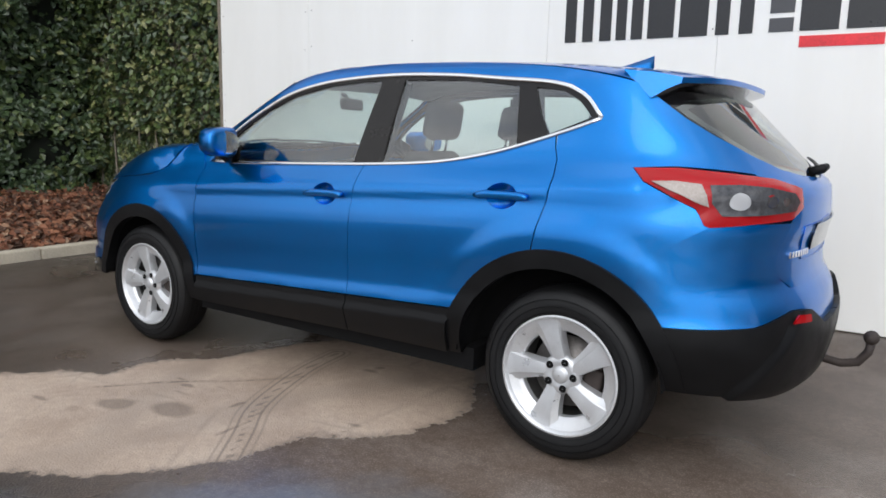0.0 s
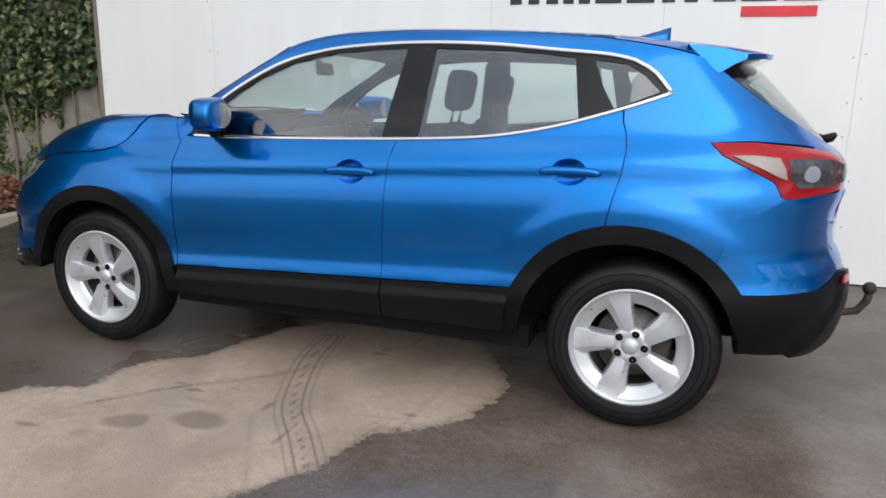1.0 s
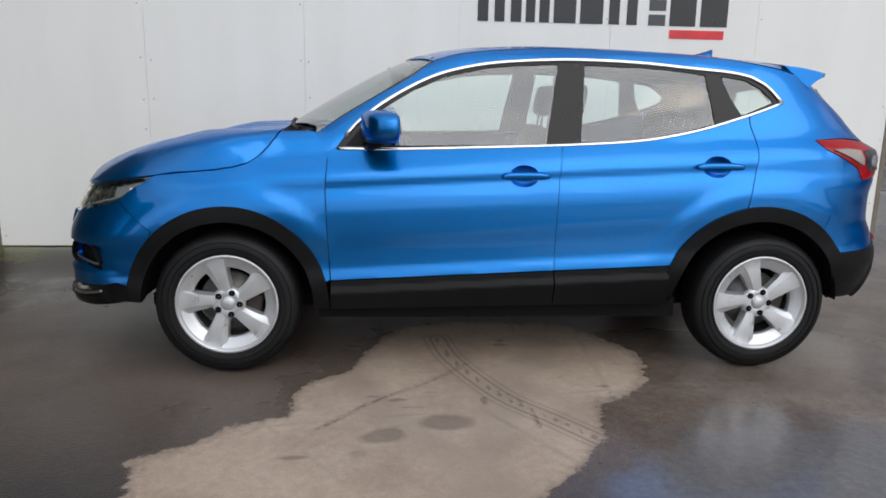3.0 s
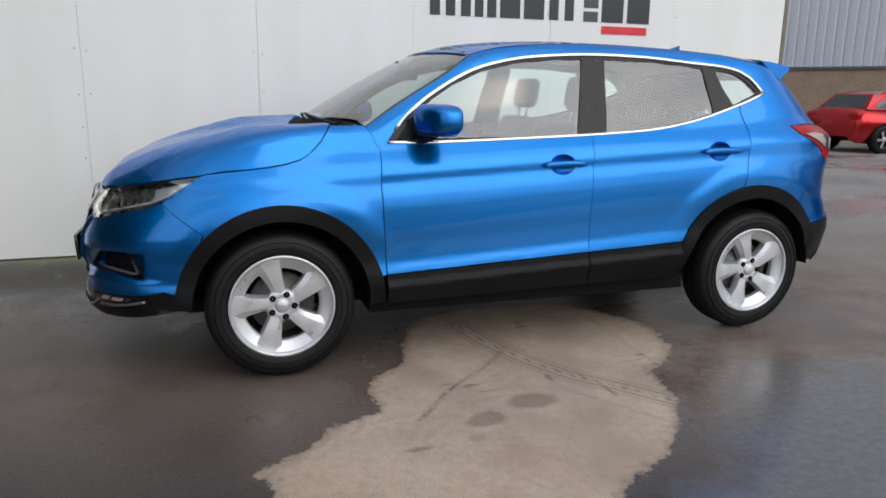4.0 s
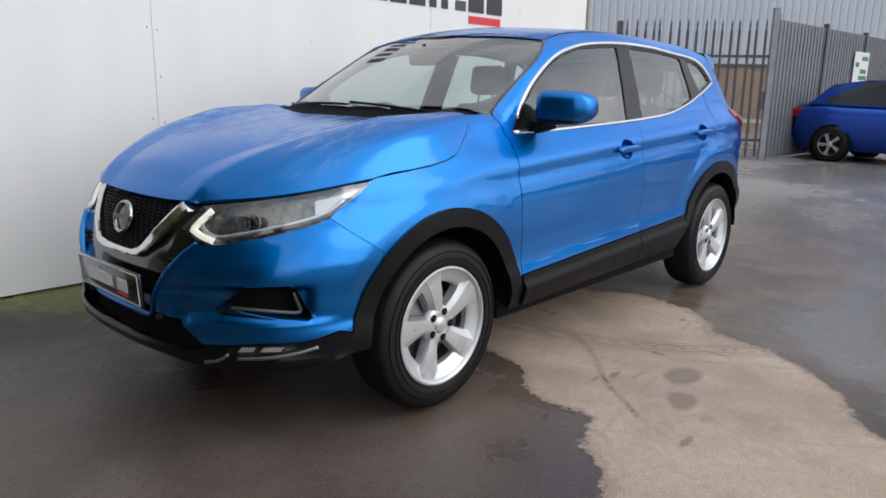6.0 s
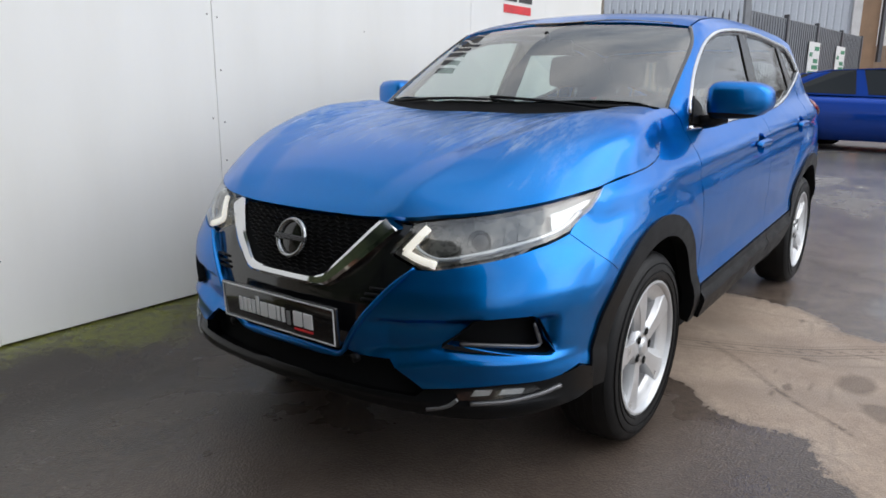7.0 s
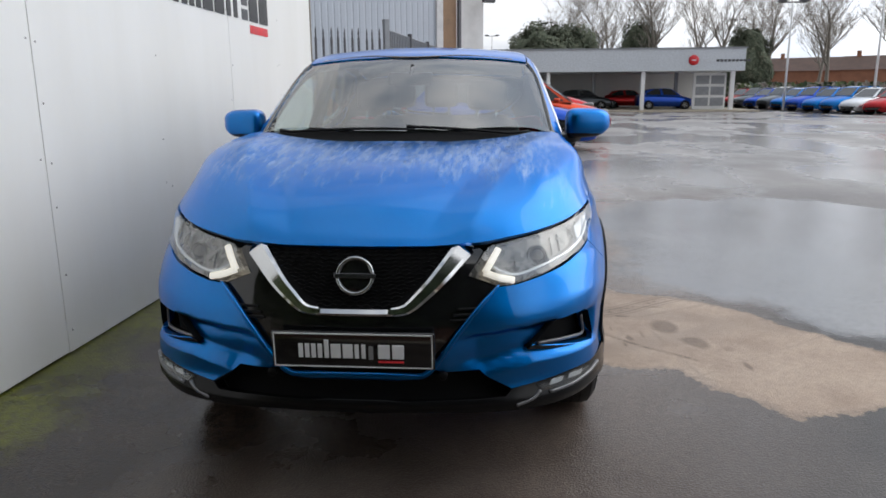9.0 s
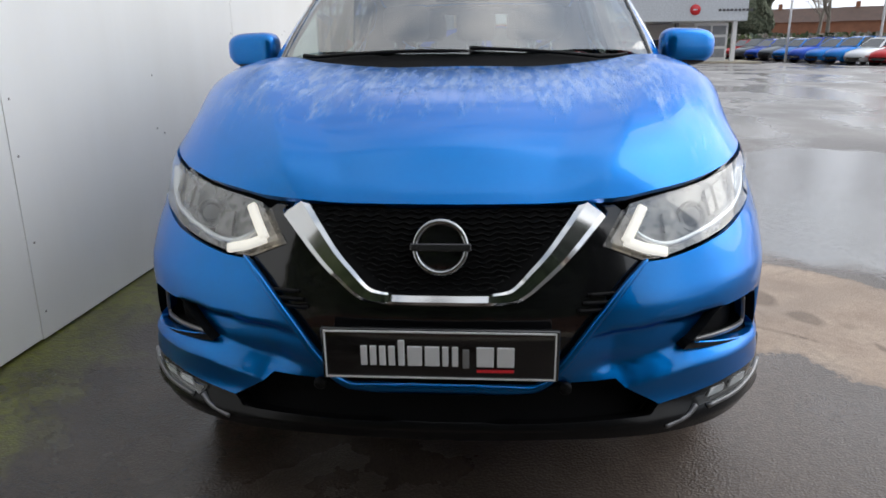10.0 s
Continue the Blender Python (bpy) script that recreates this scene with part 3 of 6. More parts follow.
    panes = {"fglass": [(-.66, 1.05), (-.66, .945), (-.55, .862), (-.445, .80), (-.288, .735), (-.077, .693), (.136, .678), (.274, .675), (.205, 1.038)],
             "rglass": [(.406, .676), (.717, .685), (.9, .700), (1.009, .714), (1.047, .934), (.897, .972), (.715, 1.002), (.533, 1.021), (.375, 1.03)],
             "qglass": [(1.087, .720), (1.212, .736), (1.288, .775), (1.350, .833), (1.259, .868), (1.181, .897), (1.131, .819)]}
    holes = [on("cabin", *v) for v in panes.values()]
    part("window_frame", skin("cabin", frame_loop, sgn, off=-.004, deep=.025, step=.03, gap=.002, holes=holes), pillar_black, car, "gloss black window pillars")
    for nm, owner in (("fglass", door), ("rglass", rdoor), ("qglass", car)):
        pane = part("side_window", skin("cabin", on("cabin", *panes[nm]), sgn, off=-.010, deep=0, step=.05, gap=-.004), glass, owner, "tinted side window glass")
        pane.visible_shadow = False
    tl = smooth_line(DLO[1:], 70)
    part("window_trim", strip_on(tl, .017, .006, sgn, .002), chrome, car, "bright chrome window surround")
    tl = smooth_line(DLO_LOW, 60)
    part("window_trim", strip_on(tl, .015, .006, sgn, .002), chrome, car, "bright chrome window surround")
    # strips behind the shut lines, their dark colour standing in for gap shadow
    for pts in (on("side", (-.842, 1.06), (-.846, 1.0), (-.851, .905), (-.843, .70), (-.836, .56)), on("side", (.275, 1.08), (.261, .956), (.252, .695), (.251, .40)),
                on("side", (1.195, .835), (1.212, .928), (1.237, 1.029), (1.248, 1.117), (1.240, 1.18), (1.226, 1.222)), hood_shut + on("arc", (-1.04, .866)), wing_low[2:]):
        part("shut_seal", strip_on(smooth_line(pts, 30), .026, .004, sgn, -.012), seam_shade_paint, car)
    # handles in their cups
    for owner, xa, xb, z in ((door, -.03, .222, .979), (rdoor, .913, 1.173, 1.033)):
        mid = (xa + xb) / 2
        cup = cup_at(xa, xb, z)
        part("handle_cup", skin("side", cup, sgn, off=0, deep=0, step=.018, gap=0, relief=lambda p, mid=mid, z=z: -.036 * np.clip(1 - ((p[:, 0] - mid + .005) / .072) ** 2 - ((p[:, 2] - z + .004) / .052) ** 2, 0, 1) ** .7), paint, owner)
        bar = np.array(smooth_line(on("side", (xa + .012, z - .004), (mid - .05, z + .001), (mid + .05, z + .003), (xb - .012, z + .001)), 16))
        high = np.interp(np.linspace(0, 1, 16), (0, .12, .88, 1), (.002, .02, .02, .002))
        bm = strip_on(bar, np.interp(np.linspace(0, 1, 16), (0, .1, .9, 1), (.014, .031, .031, .016)), .012, sgn, .016)
        part("door_handle", bm, paint, owner)
    # wing mirror
    mir = new("wing_mirror")
    mir.parent = car
    bm = bmesh.new()
    bmesh.ops.create_uvsphere(bm, u_segments=24, v_segments=16, radius=1)
    for v in bm.verts:
        c = v.co
        e = [math.copysign(abs(k) ** .50, k) for k in c]
        w = 1 - .20 * max(0, e[1]) ** 3
        v.co = Vector((e[0] * .090 * w * (1.0 if e[0] < 0 else .62), e[1] * .118, e[2] * .080 * (1 - (.56 if e[2] < 0 else .26) * max(0, (c.y + .5) / 1.5) ** 1.6)))
        v.co.x += .036 * v.co.y / .118
    rise = .004
    shell = Matrix.Translation((-.575, sgn * .914, 1.190 + rise)) @ Matrix.Diagonal((1, sgn, 1, 1))
    for v in bm.verts:
        v.co = shell @ v.co
    bmesh.ops.bisect_plane(bm, geom=bm.verts[:] + bm.edges[:] + bm.faces[:], plane_co=(0, 0, 1.062 + rise), plane_no=(.12, 0, 1))
    low = [f for f in bm.faces if f.calc_center_median().z + .12 * f.calc_center_median().x < 1.062 + rise]
    for f in low:
        f.material_index = 1
    if sgn < 0:
        bmesh.ops.reverse_faces(bm, faces=bm.faces)
    part("mirror_shell", bm, [paint, plastic], mir)
    bm = bmesh.new()
    bmesh.ops.create_uvsphere(bm, u_segments=20, v_segments=10, radius=1, matrix=Matrix.Translation((-.522, sgn * .912, 1.190 + rise)) @ Matrix.Diagonal((.004, .080, .058, 1)))
    part("mirror_glass", bm, dark_chrome, mir, "dark mirror glass")
    bm = bmesh.new()
    tube(bm, [(-.65, sgn * .775, 1.105), (-.63, sgn * .82, 1.112), (-.60, sgn * .86, 1.13)], [.03, .027, .03], 10)
    part("mirror_arm", bm, plastic, mir)
    bm = skin("cabin", on("cabin", (-.76, 1.055), (-.665, .95), (-.60, .985), (-.60, 1.055)), sgn, off=.002, deep=.012, step=.05)
    part("mirror_base", bm, plastic, mir)
    # headlamp
    lamp = new("headlight")
    lamp.parent = car
    hl = on("nose", (.352, .783), (.385, .82), *smooth_line([(.421, .862), (.474, .871), (.593, .887), (.748, .911), (.90, .937), (1.005, .950)], 20), (.965, .915), (.918, .882), (.841, .832), (.779, .812), (.659, .781), (.55, .758), (.481, .745), (.438, .744))
    part("lamp_housing", skin("nose", hl, sgn, off=-.035, deep=0, step=.03), lamp_dark, lamp)
    part("lens", skin("nose", hl, sgn, off=.003, deep=.03, step=.03, gap=.004), glass_clear, lamp, "clear polycarbonate lens").visible_shadow = False
    for (a, z), r in (((.60, .828), .031),):
        c = np.array(on("nose", (a, z))[0])
        n = normals(c[None])[0]
        c = (c - n * .034) * [1, sgn, 1]
        q = Vector(n * [1, sgn, 1]).lerp(Vector((-1, 0, 0)), .55).to_track_quat("Z", "Y").to_matrix().to_4x4()
        bm = bmesh.new()
        lathe(bm, [(r * 1.25, .004), (r * 1.2, .012), (r, .010), (r * .94, -.004)], 24, Matrix.Translation(c) @ q)
        part("lamp_bezel", bm, lamp_dark, lamp, "satin lamp bezel")
        bm = bmesh.new()
        lathe(bm, [(r * .96, -.002), (r * .8, .008), (r * .45, .014), (.002, .016)], 24, Matrix.Translation(c) @ q)
        part("projector_lens", bm, gloss_black, lamp)
    for a0, a1, mt in ((.66, .685, lamp_dark), (.70, .755, lamp_dark), (.505, .54, lamp_dark)):
        facet = on("nose", (a0, .805 + .2 * (a0 - .6)), (a0 + .012, .862 + .2 * (a0 - .6)), (a1 + .012, .862 + .2 * (a1 - .6)), (a1, .81 + .2 * (a1 - .6)))
        part("lamp_facet", skin("nose", facet, sgn, off=-.026, deep=.008, step=.03, gap=0), mt, lamp, "polished facet")
    refl = on("nose", (.80, .845), (.86, .862), (.955, .928), (.90, .918), (.80, .893))
    part("reflector", skin("nose", refl, sgn, off=-.015, deep=.01, step=.03), pale_lens, lamp, "pale reflector")
    ledge = smooth_line(on("nose", (.452, .838), (.425, .805), (.49, .772), (.60, .792), (.72, .818), (.83, .850), (.90, .89)), 40)
    part("lamp_trim", strip_on(ledge, .012, .006, sgn, -.012), pale_lens, lamp)
    for line, w in (([(.398, .784), (.428, .820), (.458, .854)], .022), ([(.396, .786), (.437, .768), (.484, .755)], .022)):
        part("light_guide", strip_on(smooth_line(on("nose", *line), 10), w, .006, sgn, -.006), led, lamp, "lit white daytime running light")
    # tail lamp
    tlamp = new("tail_light")
    tlamp.parent = car
    loop = lamp_out + lamp_low + lamp_top
    part("red_lens", skin("tail", loop, sgn, off=.004, deep=.03, step=.03, dome=.010), red_lens, tlamp, "red tail light lens")
    inner = on("tail", (.748, 1.106), (.66, 1.108), (.56, 1.100), (.455, 1.084), (.428, 1.056), (.452, 1.022), (.60, 1.010), (.718, 1.006), (.745, 1.055))
    part("clear_lens", skin("tail", inner, sgn, off=.0165, deep=.006, step=.03, gap=0), smoke_lens, tlamp, "smoked clear lens")
    for ca, r in ((.668, .031), (.560, .021), (.505, .016)):
        disc = on("tail", *[(ca + r * math.cos(k), 1.057 + r * .95 * math.sin(k)) for k in np.linspace(0, 2 * math.pi, 16, endpoint=False)])
        part("bulb_reflector", skin("tail", disc, sgn, off=.0195, deep=.004, step=.03, gap=0), pale_lens if r > .03 else dark_chrome, tlamp, "bright round reflector")
    mids = on("tail", (.905, 1.113), (.84, 1.116), (.770, 1.108), (.760, 1.075), (.752, 1.040), (.80, 1.064), (.86, 1.090))
    part("clear_lens", skin("tail", mids, sgn, off=.0165, deep=.006, step=.03, gap=0), worn("pale_smoked_lens", (.36, .31, .28), .15, scale=8, vary=.1, bump=0), tlamp, "pale clear lens")
    # fog lamps and their recesses
    rec = on("nose", (.506, .528), (.545, .566), (.585, .606), (.60, .613), (.66, .618), (.725, .620), (.740, .608), (.765, .555), (.790, .500), (.775, .494), (.70, .503), (.60, .516))
    part("fog_recess", skin("nose", rec, sgn, off=-.06, deep=-.06, step=.03, gap=-.002), dark_void, car, "black recess in the bumper")
    part("recess_trim", strip_on(smooth_line(on("nose", (.545, .529), (.60, .528), (.66, .524), (.738, .515), (.757, .522), (.752, .545), (.738, .590)), 30), .011, .004, sgn, -.024), lamp_mid, car, "bright trim in the recess")
    fogl = on("nose", (.535, .395), (.633, .408), (.735, .412), (.748, .398), (.69, .384), (.60, .372), (.548, .368))
    fog = part("fog_lamp", skin("nose", fogl, sgn, off=.012, deep=.03, step=.03), gloss_black, car, "clear fog lamp in a black surround")
    for q0, q1 in ((.575, .628), (.640, .705)):
        bowl = on("nose", (q0, .383 + .09 * (q0 - .575)), (q0 + .012, .402 + .06 * (q0 - .575)), (q1, .404 + .05 * (q0 - .575)), (q1 - .008, .388 + .06 * (q0 - .575)))
        part("fog_reflector", skin("nose", bowl, sgn, off=.0165, deep=.004, step=.03, gap=0), pale_lens, fog, "bright reflector")
    part("fog_lens", skin("nose", fogl, sgn, off=.022, deep=.004, step=.03, gap=.003), glass_clear, fog).visible_shadow = False
    # front bumper, painted side
    bl = on("nose", (.423, .738), (.367, .683), (.305, .608), (.261, .540), (.228, .475), (.262, .462), (.366, .466), (.41, .43), (.458, .391), (.535, .403), (.65, .421), (.743, .424), (.80, .430), (.867, .446)) + \
        ring(*FRONT_ARCH, FR_OUT - .01, 170, 140, 8) + wing_low + on("nose", (.779, .808), (.659, .777), (.55, .754), (.481, .741))
    def bumper_form(p):
        a = .9 * np.arctan2(np.abs(p[:, 1]), -1.25 - p[:, 0])
        under, blade = .590 + .024 * np.clip((a - .30) / .25, 0, 1), .466 + .034 * np.clip((a - .38) / .14, 0, 1)
        z = p[:, 2]
        hollow = -.028 * np.clip((under - z) / .015, 0, 1) * np.clip((z - blade - .002) / .022, 0, 1)
        proud = .017 * np.clip((blade - z) / .014, 0, 1)
        return (hollow * np.clip((.80 - a) / .025, 0, 1) + proud * np.clip((.88 - a) / .12, 0, 1)) * np.clip((a - .265) / .09, 0, 1)
    part("bumper_corner", skin("nose", bl, sgn, step=.0105, gap=.001, holes=[rec], relief=bumper_form), paint, car)

# bonnet with its two raised folds
def fold(p):
    s, x = np.abs(p[:, 1]), p[:, 0]
    line = np.interp(x, (-2.13, -1.70, -1.15), (.345, .52, .67))
    tent = np.clip(1 - np.abs(s - line) / np.where(s < line, .12, .30), 0, 1)
    return .024 * tent ** 1.1 * np.clip((x + 2.15) / .10, 0, 1) * np.clip((-1.08 - x) / .35, .25, 1)


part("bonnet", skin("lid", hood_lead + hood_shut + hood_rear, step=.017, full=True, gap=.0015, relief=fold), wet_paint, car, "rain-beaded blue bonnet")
part("cowl", skin("arc", on("arc", (-1.22, 0), (-1.19, .45), (-1.13, .66), (-1.05, .80), (-.97, .86), (-.92, .80), (-1.0, .66), (-1.07, .45), (-1.10, 0)), off=-.012, deep=0, step=.04, full=True), dark_void, car, "black plastic scuttle below the windscreen")
screen = on("arc", (-1.115, 0), (-1.10, .28), (-1.05, .50), (-.98, .66), (-.915, .78)) + pillar_in + [(-.385, .45, 1.535), (-.44, .25, 1.55), (-.46, 0, 1.555)]
screen = [tuple(p) for p in screen]
part("windscreen_band", skin("arc", screen, off=-.007, deep=.01, step=.035, full=True, gap=.001, holes=()), screen_glass, car, "tinted windscreen glass").visible_shadow = False
edge = smooth_line(pillar_in[::-1], 30)
for sgn in (-1, 1):
    part("windscreen_seal", strip_on(edge, .016, .004, sgn, -.002), gloss_black, car, "black windscreen seal")
topl = on("cabin", (-.452, 0), (-.425, .28 * .7), (-.375, .52 * .7), (-.335, .58))
line = [(x, -y, z) for x, y, z in topl[:0:-1]] + topl
part("windscreen_seal", strip_on(smooth_line(line, 40), .02, .004, 1, -.002), gloss_black, car, "black windscreen seal")
# roof skin
roof = [(-.45, 0, 1.56), (-.43, .25, 1.55), (-.375, .45, 1.535), (-.338, .60, 1.512)] + on("cabin", (-.2, .611), (.05, .588), (.36, .578), (.66, .586), (.93, .608), (1.15, .636), (1.35, .67), (1.50, .695), (1.57, .50), (1.61, .25), (1.62, 0))
part("roof", skin("cabin", roof, step=.045, full=True), paint, car)
# aerial
bm = bmesh.new()
rows = []
for t in np.linspace(0, 1, 9):
    h, half = .012 + .070 * t ** 1.2, .032 * (1 - .72 * t)
    x = 1.14 + .20 * t
    rows.append([bm.verts.new((x + .0 * k, w * half * (1 - k) ** .7, 1.578 - .018 * t + h * k)) for k, w in ((0, -1), (.5, -1), (1, 0), (.5, 1), (0, 1))])
for p, q in zip(rows, rows[1:]):
    for i in range(4):
        bm.faces.new((p[i], q[i], q[i + 1], p[i + 1]))
bm.faces.new(rows[-1])
part("aerial_fin", bm, paint, car)

# tailgate
hatch = on("tail", (0, .735), (.40, .735), (.468, .775), (.50, .83), (.45, .985), (.375, 1.03), (.38, 1.10), (.50, 1.138), (.565, 1.148), (.568, 1.236), (.50, 1.205), (.40, 1.165), (.25, 1.14), (0, 1.125))
gate = part("tailgate", skin("tail", hatch, off=-.0015, gap=-.001, step=.03, full=True), paint, car)
rg = on("tail", (0, 1.128), (.25, 1.143), (.40, 1.168), (.50, 1.208), (.60, 1.262), (.70, 1.322), (.79, 1.385), (.70, 1.42), (.4, 1.44), (0, 1.45))
part("rear_window", skin("tail", rg, off=-.006, deep=.01, step=.04, full=True), glass, gate, "tinted rear window").visible_shadow = False
surround = on("tail", (0, 1.122), (.25, 1.137), (.40, 1.161), (.46, 1.192), (.56, 1.229), (.66, 1.279), (.754, 1.338), (.851, 1.415), (.90, 1.455), (.70, 1.475), (.4, 1.49), (0, 1.50))
part("rear_window_frame", skin("tail", surround, off=-.012, deep=0, step=.04, full=True, gap=0, holes=[on("tail", (.004, 1.150), (.25, 1.165), (.38, 1.187), (.47, 1.225), (.57, 1.280), (.66, 1.335), (.73, 1.385), (.66, 1.405), (.4, 1.425), (.004, 1.435))]), gloss_black, gate, "gloss black border of the rear window")
bm = bmesh.new()
rows = []
ya, yu = on("side", (1.43, 1.515))[0][1], on("side", (1.55, 1.417))[0][1]
for u in np.linspace(-1, 1, 33):
    k = 1 - abs(u) ** 5
    a = Vector((1.43, u * (ya + .003), float(top_z(np.array(1.43), np.array(abs(u * ya)))) + .003))
    t = Vector((1.652 + .118 * k, u * (ya - .01), 1.492 + .012 * (1 - u * u)))
    low = Vector((1.552 + .07 * (1 - u * u), u * (yu + .003), 1.416 + .035 * (1 - u * u)))
    mid = a.lerp(t, .5) + Vector((0, 0, .006))
    rows.append([bm.verts.new(c) for c in (a, mid, a.lerp(t, .86) + Vector((0, 0, .003)), t, t + Vector((-.004, 0, -.020)), t.lerp(low, .5) + Vector((0, 0, -.004)), low)])
for p, q in zip(rows, rows[1:]):
    for i in range(6):
        f = bm.faces.new((p[i], q[i], q[i + 1], p[i + 1]))
        f.material_index = 1 if i >= 4 else 0
for r, s in ((rows[0], 1), (rows[-1], -1)):
    bm.faces.new(r[::s])
bmesh.ops.recalc_face_normals(bm, faces=bm.faces)
soft_edges(part("spoiler", bm, [paint, gloss_black], gate), 35)
bm = bmesh.new()
pivot = on("tail", (.0, 1.145))[0]
tube(bm, [(pivot[0] - .02, 0, 1.145), (pivot[0] + .03, 0, 1.162), (pivot[0] + .042, .02, 1.172)], [.022, .02, .014], 12)
arm = [(x + .012, y, z + .004) for x, y, z in on("tail", (.02, 1.152), (.15, 1.160), (.30, 1.176), (.40, 1.192))]
tube(bm, arm, [.012, .009, .007, .005], 8)
part("rear_wiper", bm, plastic, gate, "black rear wiper")
for i in range(8):
    a = .26 + i * .022
    part("badge_letter", skin("tail", on("tail", (a, .845), (a + .014, .845), (a + .014, .868), (a, .868)), -1, off=.004, deep=.004, step=.02, gap=0), chrome, gate, "small chrome badge bar")
part("plate_recess", skin("tail", on("tail", (0, .83), (.33, .83), (.36, .96), (0, .98)), off=-.012, deep=-.015, step=.04, full=True, gap=0), paint, gate)
rp = part("rear_number_plate", skin("tail", on("tail", (0, .86), (.25, .86), (.25, .96), (0, .96)), off=.008, deep=.008, step=.05, full=True, gap=0), gloss_black, gate, "black show plate")

# bumpers
rb = on("tail", (0, .733), (.42, .733), (.472, .77), (.503, .83), (.46, .975), (.604, .978), (.75, .964)) + quarter_joint + ring(*REAR_ARCH, RR_OUT - .01, 48, 32, 5) + \
    on("tail", (.868, .612), (.75, .617), (.603, .624), (.444, .668), (.36, .66), (.25, .59), (0, .585))
part("rear_bumper", skin("tail", rb, off=-.0015, gap=-.004, step=.03, full=True), paint, car)
lb = ring(*REAR_ARCH, RR_OUT - .012, 32, 4, 6) + on("tail", (.786, .355), (.618, .345), (.434, .335), (.2, .33), (0, .33), (0, .582), (.25, .587), (.355, .655), (.444, .663), (.603, .619), (.75, .612), (.868, .607))
def corner_step(p):
    a = .9 * np.arctan2(np.abs(p[:, 1]), p[:, 0] - 1.1)
    return .016 * np.clip((.43 + (.655 - p[:, 2]) * .72 - a) / .012, 0, 1)


for sgn in (-1, 1):
    part("bumper_cladding", skin("tail", lb, sgn, off=.006, deep=.04, step=.016, relief=corner_step), plastic, car, "matt black rear bumper cladding")
for sgn in (-1, 1):
    rf = on("tail", (.44, .645), (.37, .638), (.37, .612), (.47, .618))
    part("rear_reflector", skin("tail", rf, sgn, off=.027, deep=.008, step=.03, gap=0), red_lens, car, "red reflector")

# front centre: grille panel, mesh, bright V, plate, lower lip
cen = on("nose", (0, .868), (.25, .868), (.33, .869), (.40, .869), (.412, .855), (.36, .79), (.35, .778), (.40, .755), (.425, .742), (.369, .683), (.307, .608), (.263, .538), (.230, .474), (.196, .458), (0, .460))
front = part("grille_panel", skin("nose", cen, off=-.018, deep=.02, step=.03, full=True, relief=lambda p: -.006 * np.clip((.33 - np.abs(p[:, 1])) / .03, 0, 1) * np.clip((p[:, 2] - .69) / .03, 0, 1)), gloss_black, car, "gloss black grille panel")
part("grille_backing", skin("nose", on("nose", (0, .866), (.30, .866), (.345, .858), (.25, .764), (.185, .703), (.150, .682), (0, .680)), off=-.018, deep=0, step=.03, full=True), dark_void, front)
for i in range(15):
    z = .694 + i * .0117
    reach = .115 + (z - .69) * 1.10
    pts = smooth_line(on("nose", *[(a, z + (.0028 if (k + i) % 2 else -.0028)) for k, a in enumerate(np.linspace(-reach, reach, 2 * int(reach / .017) + 1))]), 90)
    part("grille_bar", strip_on(pts, .0024, .003, 1, -.014), plastic, front)
vline = on("nose", (.372, .884), (.352, .865), (.25, .764), (.192, .708), (.172, .690), (.152, .677), (.125, .671), (.07, .6695), (0, .6695))
vfull = vline + [(x, -y, z) for x, y, z in vline[-2::-1]]
vt = np.linspace(0, 1, 130)
vw = np.interp(vt, (0, .04, .15, .28, .345, .38, .5, .62, .655, .72, .85, .96, 1), (.066, .066, .056, .042, .031, .026, .025, .026, .031, .042, .056, .066, .066))
vo = np.interp(vt, (0, .03, .045, .955, .97, 1), (-.045, -.022, -.007, -.007, -.022, -.045))
soft_edges(part("grille_chrome", strip_on(smooth_line(vfull, 130), vw, .010, 1, vo), chrome, car, "bright chrome V-shaped grille bar"), 18)
badge = new("badge")
badge.parent = car
bc = Matrix.Translation((-2.183, 0, .778)) @ pose(0, 0, 0, 0, -74, 0)
bm = bmesh.new()
lathe(bm, [(.065, .0), (.065, .008), (.060, .015), (.054, .014), (.050, .004)], 40, bc)
part("badge_ring", bm, dark_chrome, badge, "dark chrome ring")
bm = bmesh.new()
lathe(bm, [(.050, .004), (.03, .008), (.002, .009)], 32, bc)
part("badge_face", bm, gloss_black, badge)
box("badge_bar", -.009, .009, -.069, .069, .006, .016, principled("badge_grey", (.10, .10, .105), .25, .8), badge, .003, m=bc)
for k in (-1, 1):
    for i in range(3):
        a, z = .315 + i * .012, .640 + i * .018
        ln = smooth_line(on("nose", (a - .035, z), (a + .02, z + .001)), 8)
        part("vent_slat", strip_on(ln, .009, .006, k, -.012), plastic, front)
plate = new("number_plate")
plate.parent = car
pm = Matrix.Translation((-2.258, 0, .553)) @ pose(0, 0, 0, 0, -3, 0)
bm = bmesh.new()
bm_box(bm, -.008, .008, -.265, .265, -.062, .062, .004)
bmesh.ops.transform(bm, matrix=pm, verts=bm.verts)
part("plate_board", bm, gloss_black, plate, "black show plate")
white_ink, red_ink = principled("white_ink", (.8, .8, .8), .4), principled("red_ink", (.75, .03, .04), .4)
for ya, yb, za, zb, mt in ((-.258, .258, .0545, .058, white_ink), (-.258, .258, -.058, -.0545, white_ink), (.2545, .258, -.058, .058, white_ink), (-.258, -.2545, -.058, .058, white_ink)):
    box("plate_edge", -.0105, -.0075, ya, yb, za, zb, mt, plate, m=pm)
